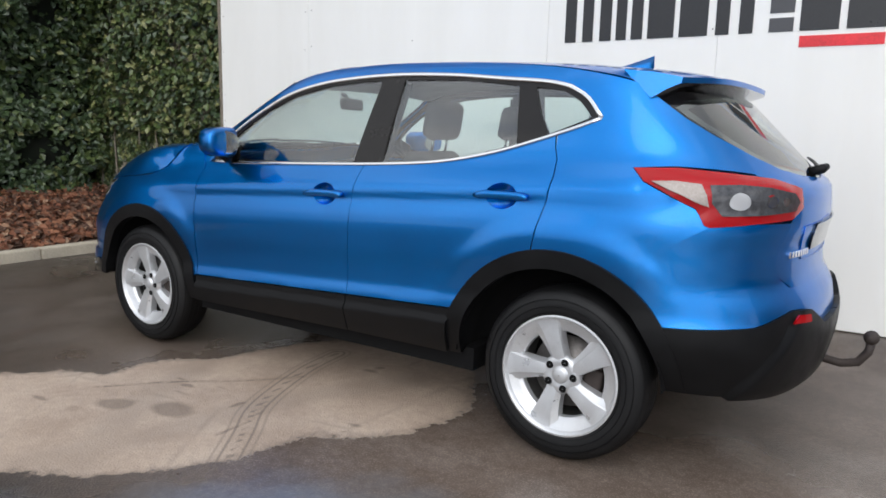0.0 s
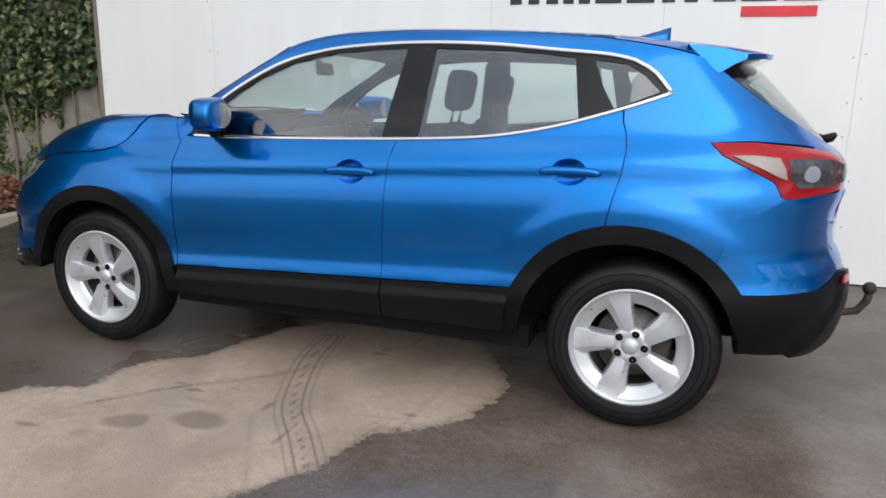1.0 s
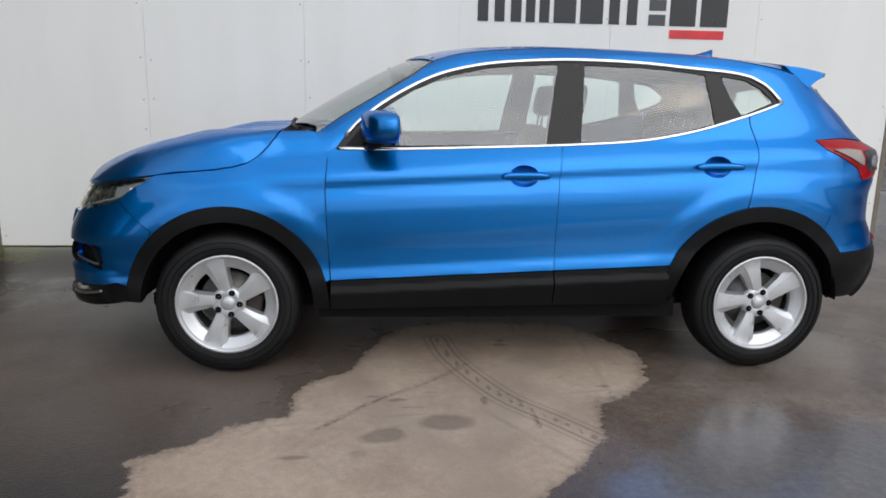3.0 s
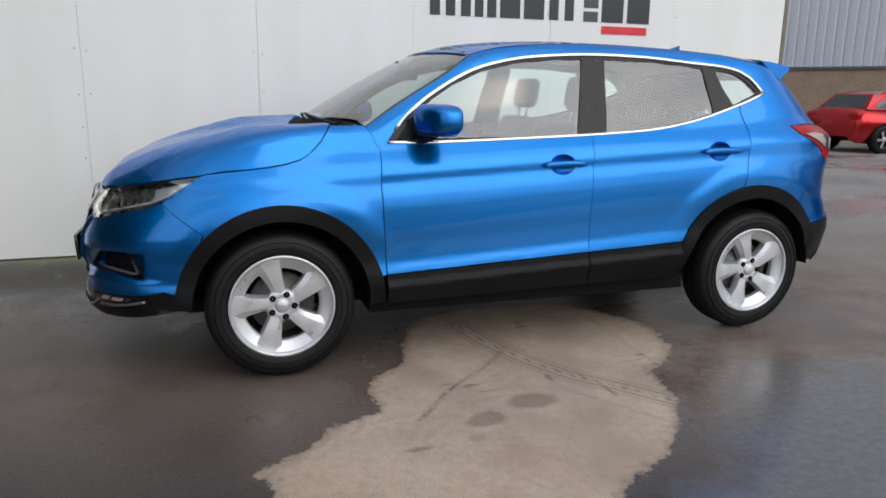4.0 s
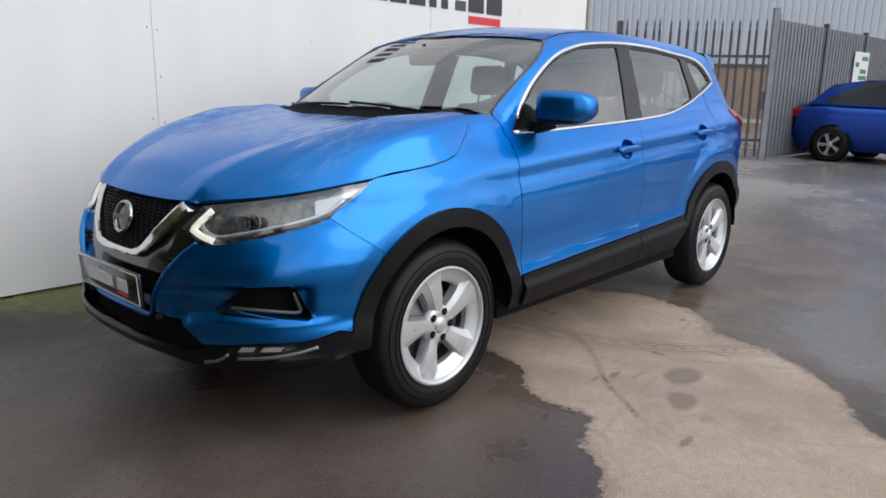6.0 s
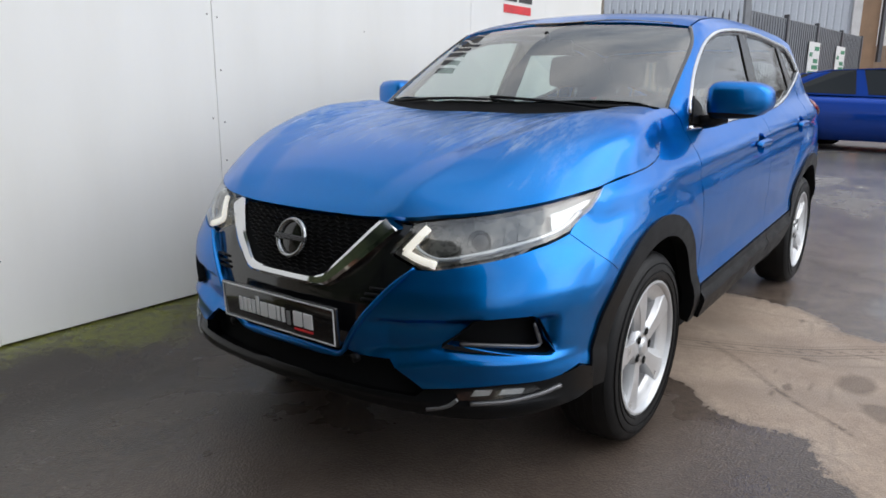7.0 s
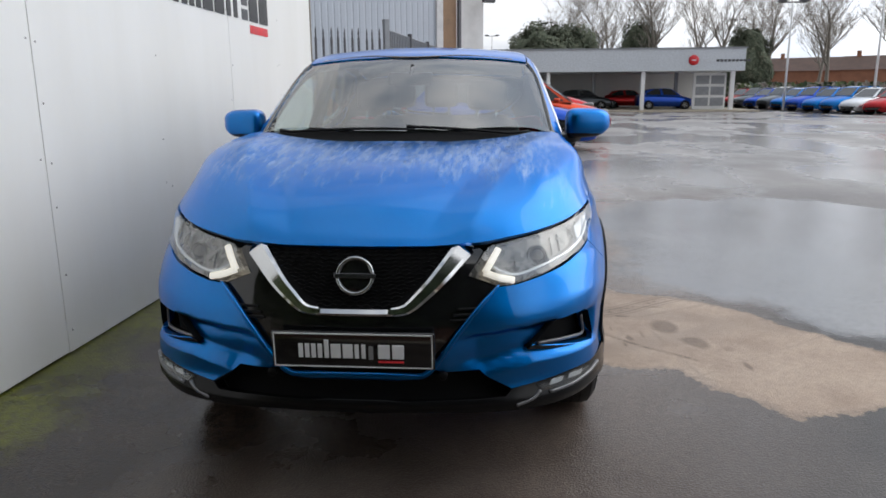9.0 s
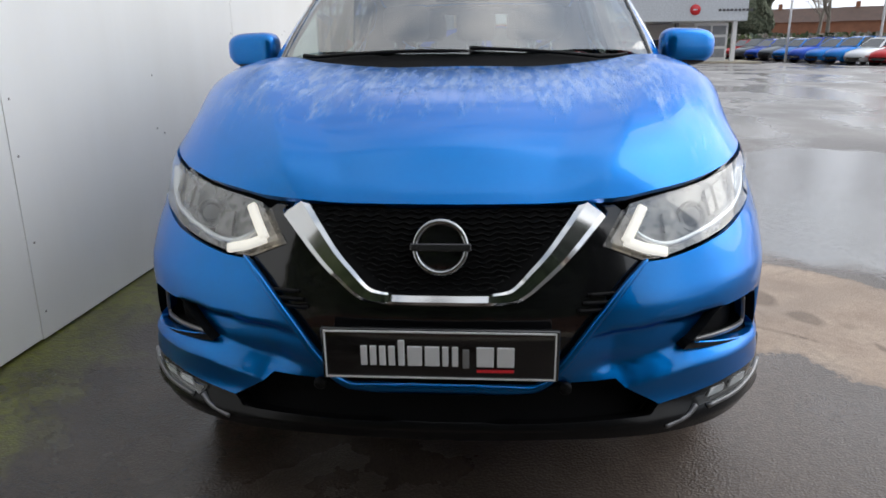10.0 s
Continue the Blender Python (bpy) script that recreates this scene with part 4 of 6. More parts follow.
GLYPHS = ((0, .8, 1.0), (1.15, 1.95, 1.0), (2.3, 3.1, 1.0), (3.45, 4.25, 1.0), (4.65, 5.45, 1.30), (5.8, 7.6, 1.0), (7.95, 9.75, 1.0), (10.1, 10.85, 1.0), (11.3, 12.05, 1.0))


def mark(parent, glyphs, z0, high, place, mt, thick=.002, bevel=.0):
    """The blocks of a name board: plain upright bars of its words' size."""
    for a, b, h in glyphs:
        place(a, b, z0, z0 + high * h, mt)


def plate_bar(a, b, z0, z1, mt):
    y0, y1 = .176 - a * .0181, .176 - b * .0181
    box("plate_mark", -.0125, -.007, min(y0, y1), max(y0, y1), z0, z1, mt, plate, .002, m=pm)


mark(plate, GLYPHS, -.026, .048, plate_bar, white_ink)
mark(plate, ((12.6, 13.4, 1.0),), -.030, .046, plate_bar, principled("grey_ink", (.25, .25, .25), .4))
mark(plate, ((14.3, 16.4, 1.0), (16.8, 18.9, 1.0)), -.026, .048, plate_bar, white_ink)
mark(plate, ((14.3, 18.9, 1.0),), -.040, .007, plate_bar, red_ink)
lip = on("nose", (.430, .742), (.369, .683), (.307, .608), (.262, .538), (.232, .482), (.224, .468), (.205, .452), (.18, .4475), (.09, .447), (0, .447))
lip = lip + [(x, -y, z) for x, y, z in lip[-2::-1]]
part("bumper_lip", strip_on(smooth_line(lip, 120), np.interp(np.linspace(0, 1, 120), (0, .05, .33, .38, .62, .67, .95, 1), (.006, .014, .016, .024, .024, .016, .014, .006)), .008, 1, .003), paint, car)
inta = on("nose", (0, .436), (.20, .438), (.262, .458), (.366, .466), (.462, .389), (.44, .365), (.25, .362), (0, .362))
part("lower_intake", skin("nose", inta, off=-.05, deep=-.05, step=.03, full=True, gap=-.002), dark_void, car, "black lower air intake")
spl = on("nose", (0, .366), (.25, .366), (.44, .368), (.462, .391), (.535, .402), (.65, .419), (.743, .422), (.80, .428), (.867, .444)) + ring(*FRONT_ARCH, FR_OUT - .012, 170, 178, 4) + on("nose", (.90, .36), (.75, .325), (.60, .316), (.44, .320), (.25, .328), (0, .328))
part("splitter", skin("nose", spl, 1, off=.010, deep=.05, step=.018, full=True, relief=lambda p: .010 * np.clip(1 - np.abs(p[:, 2] - .350) / .022, 0, 1)), splitter_black, car, "gloss black front splitter")
for sgn in (-1, 1):
    for pts, w in (((.545, .372), (.52, .352), (.47, .338)), .011), (((.575, .362), (.66, .370), (.74, .384), (.80, .400)), .012):
        part("splitter_trim", strip_on(smooth_line(on("nose", *pts), 20), w, .005, sgn, .016), lamp_mid, car, "dark satin splitter trim")
    sc = np.array(on("nose", (.262, .452))[0]) * [1, sgn, 1]
    bm = bmesh.new()
    lathe(bm, [(.015, -.004), (.015, .012), (.012, .015), (.001, .016)], 16, Matrix.Translation(sc) @ pose(0, 0, 0, 0, -90, 0))
    part("parking_sensor", bm, plastic, car, "round parking sensor")
part("underside", skin("nose", on("nose", (0, .33), (.6, .32), (.72, .33), (.72, .29), (.6, .28), (0, .28)), off=-.06, deep=.02, step=.05, full=True), dark_void, car)

# wipers
for y0, y1, lift in ((.60, -.04, .035), (-.03, -.60, .03)):
    pts = []
    for t in np.linspace(0, 1, 12):
        y = y0 + (y1 - y0) * t
        x = -1.118 + .33 * y * y + lift * (1 - .6 * t)
        z = max(float(roof_z(x - .33 * (y * y - .16))) + .016 - .1 * y * y, float(top_z(np.array(x), np.array(abs(y))))) + .003
        pts.append((x, y, z))
    bm = bmesh.new()
    tube(bm, pts, [.009] + [.0065] * 10 + [.004], 6)
    part("wiper", bm, plastic, car, "black windscreen wiper")

# tow bar
bm = bmesh.new()
tube(bm, [(2.0, 0, .40), (2.12, 0, .37), (2.22, 0, .355), (2.28, 0, .37), (2.315, 0, .42), (2.32, 0, .455)], .018, 10)
part("tow_bar", bm, rusty, car, "worn swan-neck tow bar")
bm = bmesh.new()
bmesh.ops.create_uvsphere(bm, u_segments=16, v_segments=10, radius=.03, matrix=Matrix.Translation((2.32, 0, .482)))
part("tow_ball", bm, rusty, car)
# floor pan and inner walls
box("floor_pan", -1.75, 1.60, -.60, .60, .27, .33, dark_void, car)
for sgn in (-1, 1):
    part("door_lining", skin("side", on("side", (-.80, .36), (.76, .36), (.80, .80), (1.0, .92), (1.30, .95), (1.36, 1.16), (.8, 1.10), (.3, 1.08), (-.80, 1.06)), sgn, off=-.085, deep=0, step=.1), trim_dark, car)
    box("sill_inner", -.9, .9, min(sgn * .55, sgn * .80), max(sgn * .55, sgn * .80), .26, .36, dark_void, car)


barrel_grey = worn("barrel_grey", (.10, .098, .095), .55, .4, scale=25)


def alloy_wheel(x, y, spin):
    """A tyre on a five-spoke alloy; its face looks along -y."""
    w = new("wheel")
    w.parent = car
    w.matrix_basis = pose(x, y, .345, 0, 0, 0) if y < 0 else pose(x, y, .345, 0, 0, 180)
    up = pose(0, 0, 0, 90, 0, 0)
    bm = bmesh.new()
    lathe(bm, [(.222, .088), (.240, .100), (.262, .107), (.290, .109), (.318, .101), (.333, .088), (.3425, .072), (.345, .03), (.345, -.03), (.3425, -.072), (.333, -.09), (.30, -.107), (.24, -.10), (.222, -.088)], 72, up)
    tyre = part("tyre", bm, rubber, w, "black road tyre")
    bm = bmesh.new()
    for rr, hh in ((.337, .082), (.3456, .045), (.3458, .015), (.3458, -.015), (.3456, -.045), (.252, .1045), (.276, .109), (.304, .1065)):
        lathe(bm, [(rr, hh + .003), (rr + .0022, hh), (rr, hh - .003)], 72, up)
    part("tread_rib", bm, rubber, tyre)
    bm = bmesh.new()
    lathe(bm, [(.243, .098), (.243, .1035), (.236, .105), (.229, .100), (.224, .090), (.212, .083), (.196, .077), (.183, .071), (.176, .064), (.174, .040)], 80, up)
    rim = soft_edges(part("rim", bm, alloy, w, "silver five-spoke alloy rim"), 28)
    bm = bmesh.new()
    lathe(bm, [(.206, .050), (.195, .02), (.19, -.09)], 48, up)
    part("barrel", bm, barrel_grey, w, "dusty grey inner barrel")
    for k in range(5):
        bm = bmesh.new()
        a0 = radians(90 + 72 * k + spin)
        prof = [(.030, .026, .077), (.070, .031, .082), (.110, .036, .087), (.150, .042, .090), (.180, .049, .090), (.205, .059, .090), (.228, .067, .095)]
        rows = []
        for i, (r, half, h) in enumerate(prof):
            sweep = .020 * (i / 6) ** 1.4 - .006
            flare = 1 + .34 * (i / 6)
            c = Vector((math.cos(a0) * r, math.sin(a0) * r))
            t = Vector((-math.sin(a0), math.cos(a0)))
            row = []
            for u, dh in ((-1.12, -.050), (-1.0, -.012), (-.90, -.003), (-.2, .0), (.52, -.002), (.60, -.006), (1.0 * flare, -.020 + .006 * (i / 6)), (1.08 * flare, -.055)):
                q = c + t * (u * half + sweep)
                row.append(bm.verts.new(up @ Vector((q.x, q.y, h + dh))))
            rows.append(row)
        for p, q in zip(rows, rows[1:]):
            for i in range(7):
                bm.faces.new((p[i], p[i + 1], q[i + 1], q[i]))
        bmesh.ops.recalc_face_normals(bm, faces=bm.faces)
        soft_edges(part("spoke", bm, alloy, rim), 16)
        bm = bmesh.new()
        c = radians(90 + 36 + 72 * k + spin)
        lathe(bm, [(.0155, .0835), (.0145, .0850), (.002, .0852)], 14, up @ Matrix.Translation((math.cos(c) * .056, math.sin(c) * .056, 0)))
        part("wheel_nut", bm, dark_void, rim, "recessed wheel nut")
    bm = bmesh.new()
    lathe(bm, [(.082, .055), (.078, .072), (.068, .080), (.040, .081), (.036, .079), (.033, .080), (.031, .086), (.024, .090), (.002, .091)], 40, up)
    part("hub_cap", bm, alloy, rim)
    bm = bmesh.new()
    lathe(bm, [(.145, .0), (.145, .012), (.06, .012), (.06, .03), (.002, .03)], 40, up)
    part("brake_disc", bm, steel, w)
    bm = bmesh.new()
    bm_box(bm, -.055, .055, .075, .155, -.02, .035, .012, up @ pose(0, 0, 0, 0, 0, -100))
    part("brake_caliper", bm, rusty, w)
    return w


alloy_wheel(-1.323, -.765, 14)
alloy_wheel(1.323, -.765, 16)
alloy_wheel(-1.323, .765, 30)
alloy_wheel(1.323, .765, 50)


# ---- inside the car ----
def seat(x, y, rear=False):
    s = new("seat")
    s.parent = car
    bm = bmesh.new()
    bm_box(bm, x - .27, x + .22, y - .25, y + .25, .48, .62, .05)
    part("seat_cushion", bm, cloth, s)
    bm = bmesh.new()
    bm_box(bm, -.06, .06, -.245, .245, 0, .62, .05, Matrix.Translation((x + .24, y, .58)) @ pose(0, 0, 0, 0, 16, 0))
    for v in bm.verts:
        k = max(0, (v.co.z - 1.0) / .2)
        v.co.y = y + (v.co.y - y) * (1 - .22 * min(1, k))
    part("seat_back", bm, cloth, s)
    bm = bmesh.new()
    bm_box(bm, -.045, .045, -.13, .13, 0, .19, .04, Matrix.Translation((x + .435, y, 1.235)) @ pose(0, 0, 0, 0, 10, 0))
    part("headrest", bm, cloth, s)
    bm = bmesh.new()
    for d in (-.06, .06):
        tube(bm, [(x + .42, y + d, 1.16), (x + .44, y + d, 1.26)], .007, 6)
    part("headrest_post", bm, chrome, s)


for y in (-.37, .37):
    seat(-.02, y)
for y in (-.33, 0, .33):
    seat(.80, y)
bm = bmesh.new()
rows = []
for y in np.linspace(-.68, .68, 15):
    dip = .025 * (abs(y - .37) < .2)
    rows.append([bm.verts.new(c) for c in ((-1.02, y, 1.02), (-.86, y, 1.055), (-.66, y, 1.065 + dip), (-.55, y, 1.03 + dip), (-.52, y, .90), (-.60, y, .60))])
for p, q in zip(rows, rows[1:]):
    for i in range(5):
        bm.faces.new((p[i], q[i], q[i + 1], p[i + 1]))
part("dashboard", bm, trim_dark, car, "dark moulded dashboard")
bm = bmesh.new()
wm = Matrix.Translation((-.43, .37, 1.015)) @ pose(0, 0, 0, 0, 66, 0)
ringp = [wm @ Vector((.18 * math.cos(a), .18 * math.sin(a), 0)) for a in np.linspace(0, 2 * math.pi, 29)]
tube(bm, ringp, .015, 8, cap=False)
for a in (0, 120, 240):
    tube(bm, [wm @ Vector((.05 * math.cos(radians(a)), .05 * math.sin(radians(a)), .02)), wm @ Vector((.175 * math.cos(radians(a)), .175 * math.sin(radians(a)), 0))], .016, 6)
bm_box(bm, -.07, .07, -.07, .07, -.01, .035, .02, wm)
part("steering_wheel", bm, plastic, car, "black steering wheel on the right-hand side")
bm = bmesh.new()
bm_box(bm, -.02, .02, -.12, .12, -.035, .035, .015, Matrix.Translation((-.50, .02, 1.425)) @ pose(0, 0, 0, 0, -10, 12))
tube(bm, [(-.50, .02, 1.44), (-.56, .0, 1.49)], .012, 6)
part("rear_view_mirror", bm, plastic, car, "black interior mirror")
part("headlining", skin("cabin", [(x, y, z) for x, y, z in roof[:4]] + on("cabin", (-.2, .60), (.36, .575), (.93, .60), (1.5, .69), (1.58, .4), (1.6, 0)), off=-.05, deep=0, step=.09, full=True), trim_pale, car, "pale cloth headlining")
for sgn in (-1, 1):
    bp = on("cabin", (.20, 1.03), (.265, .68), (.42, .675), (.38, 1.03))
    part("pillar_lining", skin("cabin", bp, sgn, off=-.05, deep=0, step=.08), trim_dark, car)
    cp = on("cabin", (1.05, .93), (1.02, .71), (1.10, .71), (1.15, .90))
    part("pillar_lining", skin("cabin", cp, sgn, off=-.05, deep=0, step=.08), trim_dark, car)
box("parcel_shelf", 1.25, 1.75, -.60, .60, 1.02, 1.04, trim_dark, car)

# ---- ground ----
DRY = [(.0, -.04), (.51, -.12), (.74, -.5), (.81, -.72), (.72, -1.02), (.62, -1.13), (.38, -1.29), (.33, -1.6), (.22, -1.76), (.02, -2.02), (-.25, -2.17), (-.42, -2.30), (-.66, -2.50), (-.95, -2.62), (-1.25, -2.42), (-1.40, -2.10), (-1.50, -1.72), (-1.30, -1.56), (-1.18, -1.41), (-.97, -1.36), (-1.00, -1.13), (-.92, -.98), (-.76, -.86), (-.67, -.60), (-.58, -.30), (-.45, -.12)]
STAINS = [(.475, -1.07, .045, .02), (.48, -1.15, .02, .015), (.07, -.47, .06, .02), (.08, -.41, .03, .015), (-.30, -1.44, .14, .075), (-.56, -1.55, .09, .07), (-.66, -1.70, .05, .03), (-.52, -1.20, .05, .02), (-.72, -1.42, .05, .012), (-.36, -1.13, .05, .012), (-.9, -1.72, .06, .02), (-.62, -1.16, .03, .015), (-.47, -1.27, .10, .010), (-.12, -1.22, .012, .05), (.30, -.70, .05, .01)]

CRACKS = ([(-.14, -.75), (-.37, -1.0), (-.62, -1.22), (-.84, -1.49)], [(-.05, -1.12), (.05, -1.25), (.08, -1.50)])


def ground_z(x, y):
    step = lambda v: np.clip(v, 0, 1) ** 2 * (3 - 2 * np.clip(v, 0, 1))
    return np.maximum(.105 * step((y - .98) / .66), .085 * step((x - 3.8) / 4)) - .36 * step((x - 22) / 20)


def gz(x, y):
    return float(ground_z(np.array(x), np.array(y)))


def coords(a, b, fine, far):
    mid = np.arange(a, b + fine / 2, fine)
    out = [fine * 1.3 ** i for i in range(1, 60)]
    lo, hi = a - np.cumsum(out), b + np.cumsum(out)
    return np.concatenate((lo[lo > -far][::-1], mid, hi[hi < far]))


xs, ys = coords(-3.2, 3.2, .04, 700), coords(-3.4, 1.7, .04, 700)
gx, gy = np.meshgrid(xs, ys, indexing="ij")
flat = np.stack([gx.ravel(), gy.ravel()], -1)
uneven = np.array([noise.noise((x * .9, y * .9, 3.1)) for x, y in flat]) * .006
zz = ground_z(flat[:, 0], flat[:, 1]) + np.where(np.abs(flat).max(1) < 12, uneven, 0) - .004
me = bpy.data.meshes.new("ground")
nx, ny = len(xs), len(ys)
idx = np.arange(nx * ny).reshape(nx, ny)
quads = np.stack([idx[:-1, :-1], idx[1:, :-1], idx[1:, 1:], idx[:-1, 1:]], -1).reshape(-1, 4)
me.from_pydata(np.column_stack([flat, zz]).tolist(), [], quads.tolist())
jig = np.array([noise.noise((x * 7, y * 7, .5)) + .6 * noise.noise((x * 19, y * 19, 1.5)) for x, y in flat]) * .035
d = gap_to(flat, DRY)
dry = np.where(within(flat, DRY), d, -d) + jig
spots = np.zeros(len(flat))
for sx, sy, ra, rb in STAINS:
    spots = np.maximum(spots, 1.15 - np.sqrt(((flat[:, 0] - sx) / ra) ** 2 + ((flat[:, 1] - sy) / rb) ** 2) * .6 + jig * 9)
arc, smear = np.full(len(flat), 9.0), np.full(len(flat), 9.0)
for line in ([(-.28, -.35), (-.22, -.69), (-.04, -1.16), (.15, -1.42), (.31, -1.64)], [(.34, -.45), (.12, -.85), (-.05, -1.2), (-.12, -1.6), (-.3, -2.1)], [(-.75, -.9), (-.52, -1.4), (-.2, -1.9), (.0, -2.1)]):
    pl = np.array(smooth_line(line, 30))
    first_arc = line[0][0] == -.28
    for a, b in zip(pl, pl[1:]):
        t = np.clip(((flat - a) @ (b - a)) / ((b - a) @ (b - a)), 0, 1)
        dist = np.linalg.norm(flat - a - t[:, None] * (b - a), axis=1)
        if first_arc:
            arc = np.minimum(arc, dist)
        else:
            smear = np.minimum(smear, dist)
PUDDLE = [(3.3, -1.25), (4.6, -2.2), (4.9, -4.0), (3.9, -5.2), (1.7, -4.6), (.2, -3.6), (-.75, -2.95), (-.30, -2.30), (.20, -1.95), (.50, -1.55), (1.0, -1.35), (1.7, -1.45), (2.4, -1.40)]
d = gap_to(flat, PUDDLE)
pool = np.where(within(flat, PUDDLE), d, -d) + jig * 3 + .22 * np.array([noise.noise((x * 1.1, y * 2.2, 4.5)) for x, y in flat])
crack_to = np.full(len(flat), 9.0)
for line in CRACKS:
    pl = np.array(smooth_line(line, 14))
    for a, b in zip(pl, pl[1:]):
        t = np.clip(((flat - a) @ (b - a)) / ((b - a) @ (b - a)), 0, 1)
        crack_to = np.minimum(crack_to, np.linalg.norm(flat - a - t[:, None] * (b - a), axis=1))
for key, val in (("fissure", crack_to), ("dry", dry), ("spots", spots), ("track", arc), ("smear", smear), ("pool", pool)):
    me.attributes.new(key, "FLOAT", "POINT").data.foreach_set("value", val.astype(np.float32))
me.polygons.foreach_set("use_smooth", [True] * len(me.polygons))
ground = tagged(new("ground", me), "damp dark asphalt yard with a dry sandy patch and puddles", "ground", kind="structure")

ga = principled("damp_asphalt", (.05, .05, .05), .4)
nt = ga.node_tree.nodes


def attribute(m, key):
    a = m.node_tree.nodes.new("ShaderNodeAttribute")
    a.attribute_name = key
    return a.outputs["Fac"]


pos = nt.new("ShaderNodeTexCoord").outputs["Object"]
sep = nt.new("ShaderNodeSeparateXYZ")
ga.node_tree.links.new(pos, sep.inputs[0])
n_big, n_mid, n_fine, n_grit = noise_of(ga, .32, 5), noise_of(ga, 2.3, 6), noise_of(ga, 26, 5, .65), noise_of(ga, 170, 3, .6)
vor = nt.new("ShaderNodeTexVoronoi")
vor.inputs["Scale"].default_value = 110
ga.node_tree.links.new(pos, vor.inputs["Vector"])
damp = ramped(ga, n_mid, (.28, (.068, .050, .039)), (.5, (.093, .071, .057)), (.72, (.118, .093, .077)))
grey = ramped(ga, n_mid, (.28, (.034, .028, .025)), (.72, (.060, .051, .046)))
# darker beside the boarding, lighter towards the yard's open side
board_tone = nt.new("ShaderNodeMapRange")
ga.node_tree.links.new(calc(ga, "ADD", calc(ga, "MULTIPLY", sep.outputs["X"], .4), calc(ga, "ADD", calc(ga, "MULTIPLY", sep.outputs["Y"], -.9), calc(ga, "MULTIPLY", calc(ga, "SUBTRACT", n_mid, .5), 1.6))), board_tone.inputs["Value"])
board_tone.inputs["From Min"].default_value, board_tone.inputs["From Max"].default_value = -2.1, 1.9
damp = blend(ga, 1.0, damp, ramped(ga, board_tone.outputs[0], (0, .36), (.25, 1.0), (1, 2.25)), "MULTIPLY")
# a darker grey in front of the car, a paler one over the open yard
ahead = ramped(ga, calc(ga, "ADD", calc(ga, "MULTIPLY", sep.outputs["X"], -.12), calc(ga, "ADD", calc(ga, "MULTIPLY", sep.outputs["Y"], -.40), calc(ga, "MULTIPLY", calc(ga, "SUBTRACT", n_mid, .5), .5))), (.62, 0.0), (1.0, 1.0))
col = blend(ga, ahead, damp, grey)
yard = nt.new("ShaderNodeMapRange")
ga.node_tree.links.new(sep.outputs["X"], yard.inputs["Value"])
yard.inputs["From Min"].default_value, yard.inputs["From Max"].default_value = 2.0, 6.0
col = blend(ga, yard.outputs[0], col, ramped(ga, n_big, (.36, (.40, .372, .358)), (.60, (.26, .242, .236))))
grit = ramped(ga, vor.outputs["Distance"], (.05, 1.25), (.5, .72))
col = blend(ga, .75, col, grit, "MULTIPLY")
col = blend(ga, .5, col, ramped(ga, n_fine, (.3, .62), (.72, 1.3)), "MULTIPLY")
# blue-grey mixed into the puddle's colour, painting in its sheen of reflected sky
col = blend(ga, calc(ga, "MULTIPLY", ramped(ga, attribute(ga, "pool"), (.0, 0.0), (.25, 1.0)), .75), col, ramped(ga, n_fine, (.3, (.135, .134, .143)), (.7, (.185, .184, .195))))
sand = ramped(ga, n_mid, (.25, (.345, .255, .192)), (.5, (.45, .345, .265)), (.75, (.53, .42, .33)))
sand = blend(ga, .4, sand, ramped(ga, n_grit, (.3, .72), (.7, 1.2)), "MULTIPLY")
sand = blend(ga, .5, sand, ramped(ga, n_fine, (.3, .78), (.7, 1.15)), "MULTIPLY")
lines = calc(ga, "SINE", calc(ga, "MULTIPLY", attribute(ga, "track"), 190.0))
mark_f = calc(ga, "MULTIPLY", ramped(ga, attribute(ga, "track"), (.05, 1.0), (.105, 0.0)), ramped(ga, blend(ga, .5, lines, n_fine), (.25, .1), (.75, 1.0)))
sand = blend(ga, calc(ga, "MULTIPLY", mark_f, .62), sand, (.12, .098, .082))
sand = blend(ga, calc(ga, "MULTIPLY", ramped(ga, attribute(ga, "smear"), (.04, 1.0), (.14, 0.0)), calc(ga, "MULTIPLY", n_fine, .42)), sand, (.15, .12, .10))
sand = blend(ga, calc(ga, "MULTIPLY", ramped(ga, attribute(ga, "spots"), (.42, 0.0), (.72, 1.0)), calc(ga, "ADD", .24, calc(ga, "MULTIPLY", n_fine, .50))), sand, (.078, .058, .047))
crack = nt.new("ShaderNodeTexVoronoi")
crack.feature = "DISTANCE_TO_EDGE"
crack.inputs["Scale"].default_value = 1.1
ga.node_tree.links.new(pos, crack.inputs["Vector"])
sand = blend(ga, calc(ga, "MULTIPLY", ramped(ga, crack.outputs["Distance"], (.0, 1.0), (.02, 0.0)), ramped(ga, n_mid, (.45, 0.0), (.6, .22))), sand, (.10, .08, .065))
sand = blend(ga, calc(ga, "MULTIPLY", ramped(ga, calc(ga, "ADD", attribute(ga, "fissure"), calc(ga, "MULTIPLY", calc(ga, "SUBTRACT", n_fine, .5), .05)), (.006, 1.0), (.022, 0.0)), ramped(ga, n_fine, (.40, .1), (.58, .85))), sand, (.075, .056, .045))
dryness = ramped(ga, calc(ga, "ADD", attribute(ga, "dry"), calc(ga, "MULTIPLY", calc(ga, "SUBTRACT", n_fine, .5), .11)), (-.012, 0.0), (.012, .62), (.06, 1.0))
col = blend(ga, dryness, col, sand)
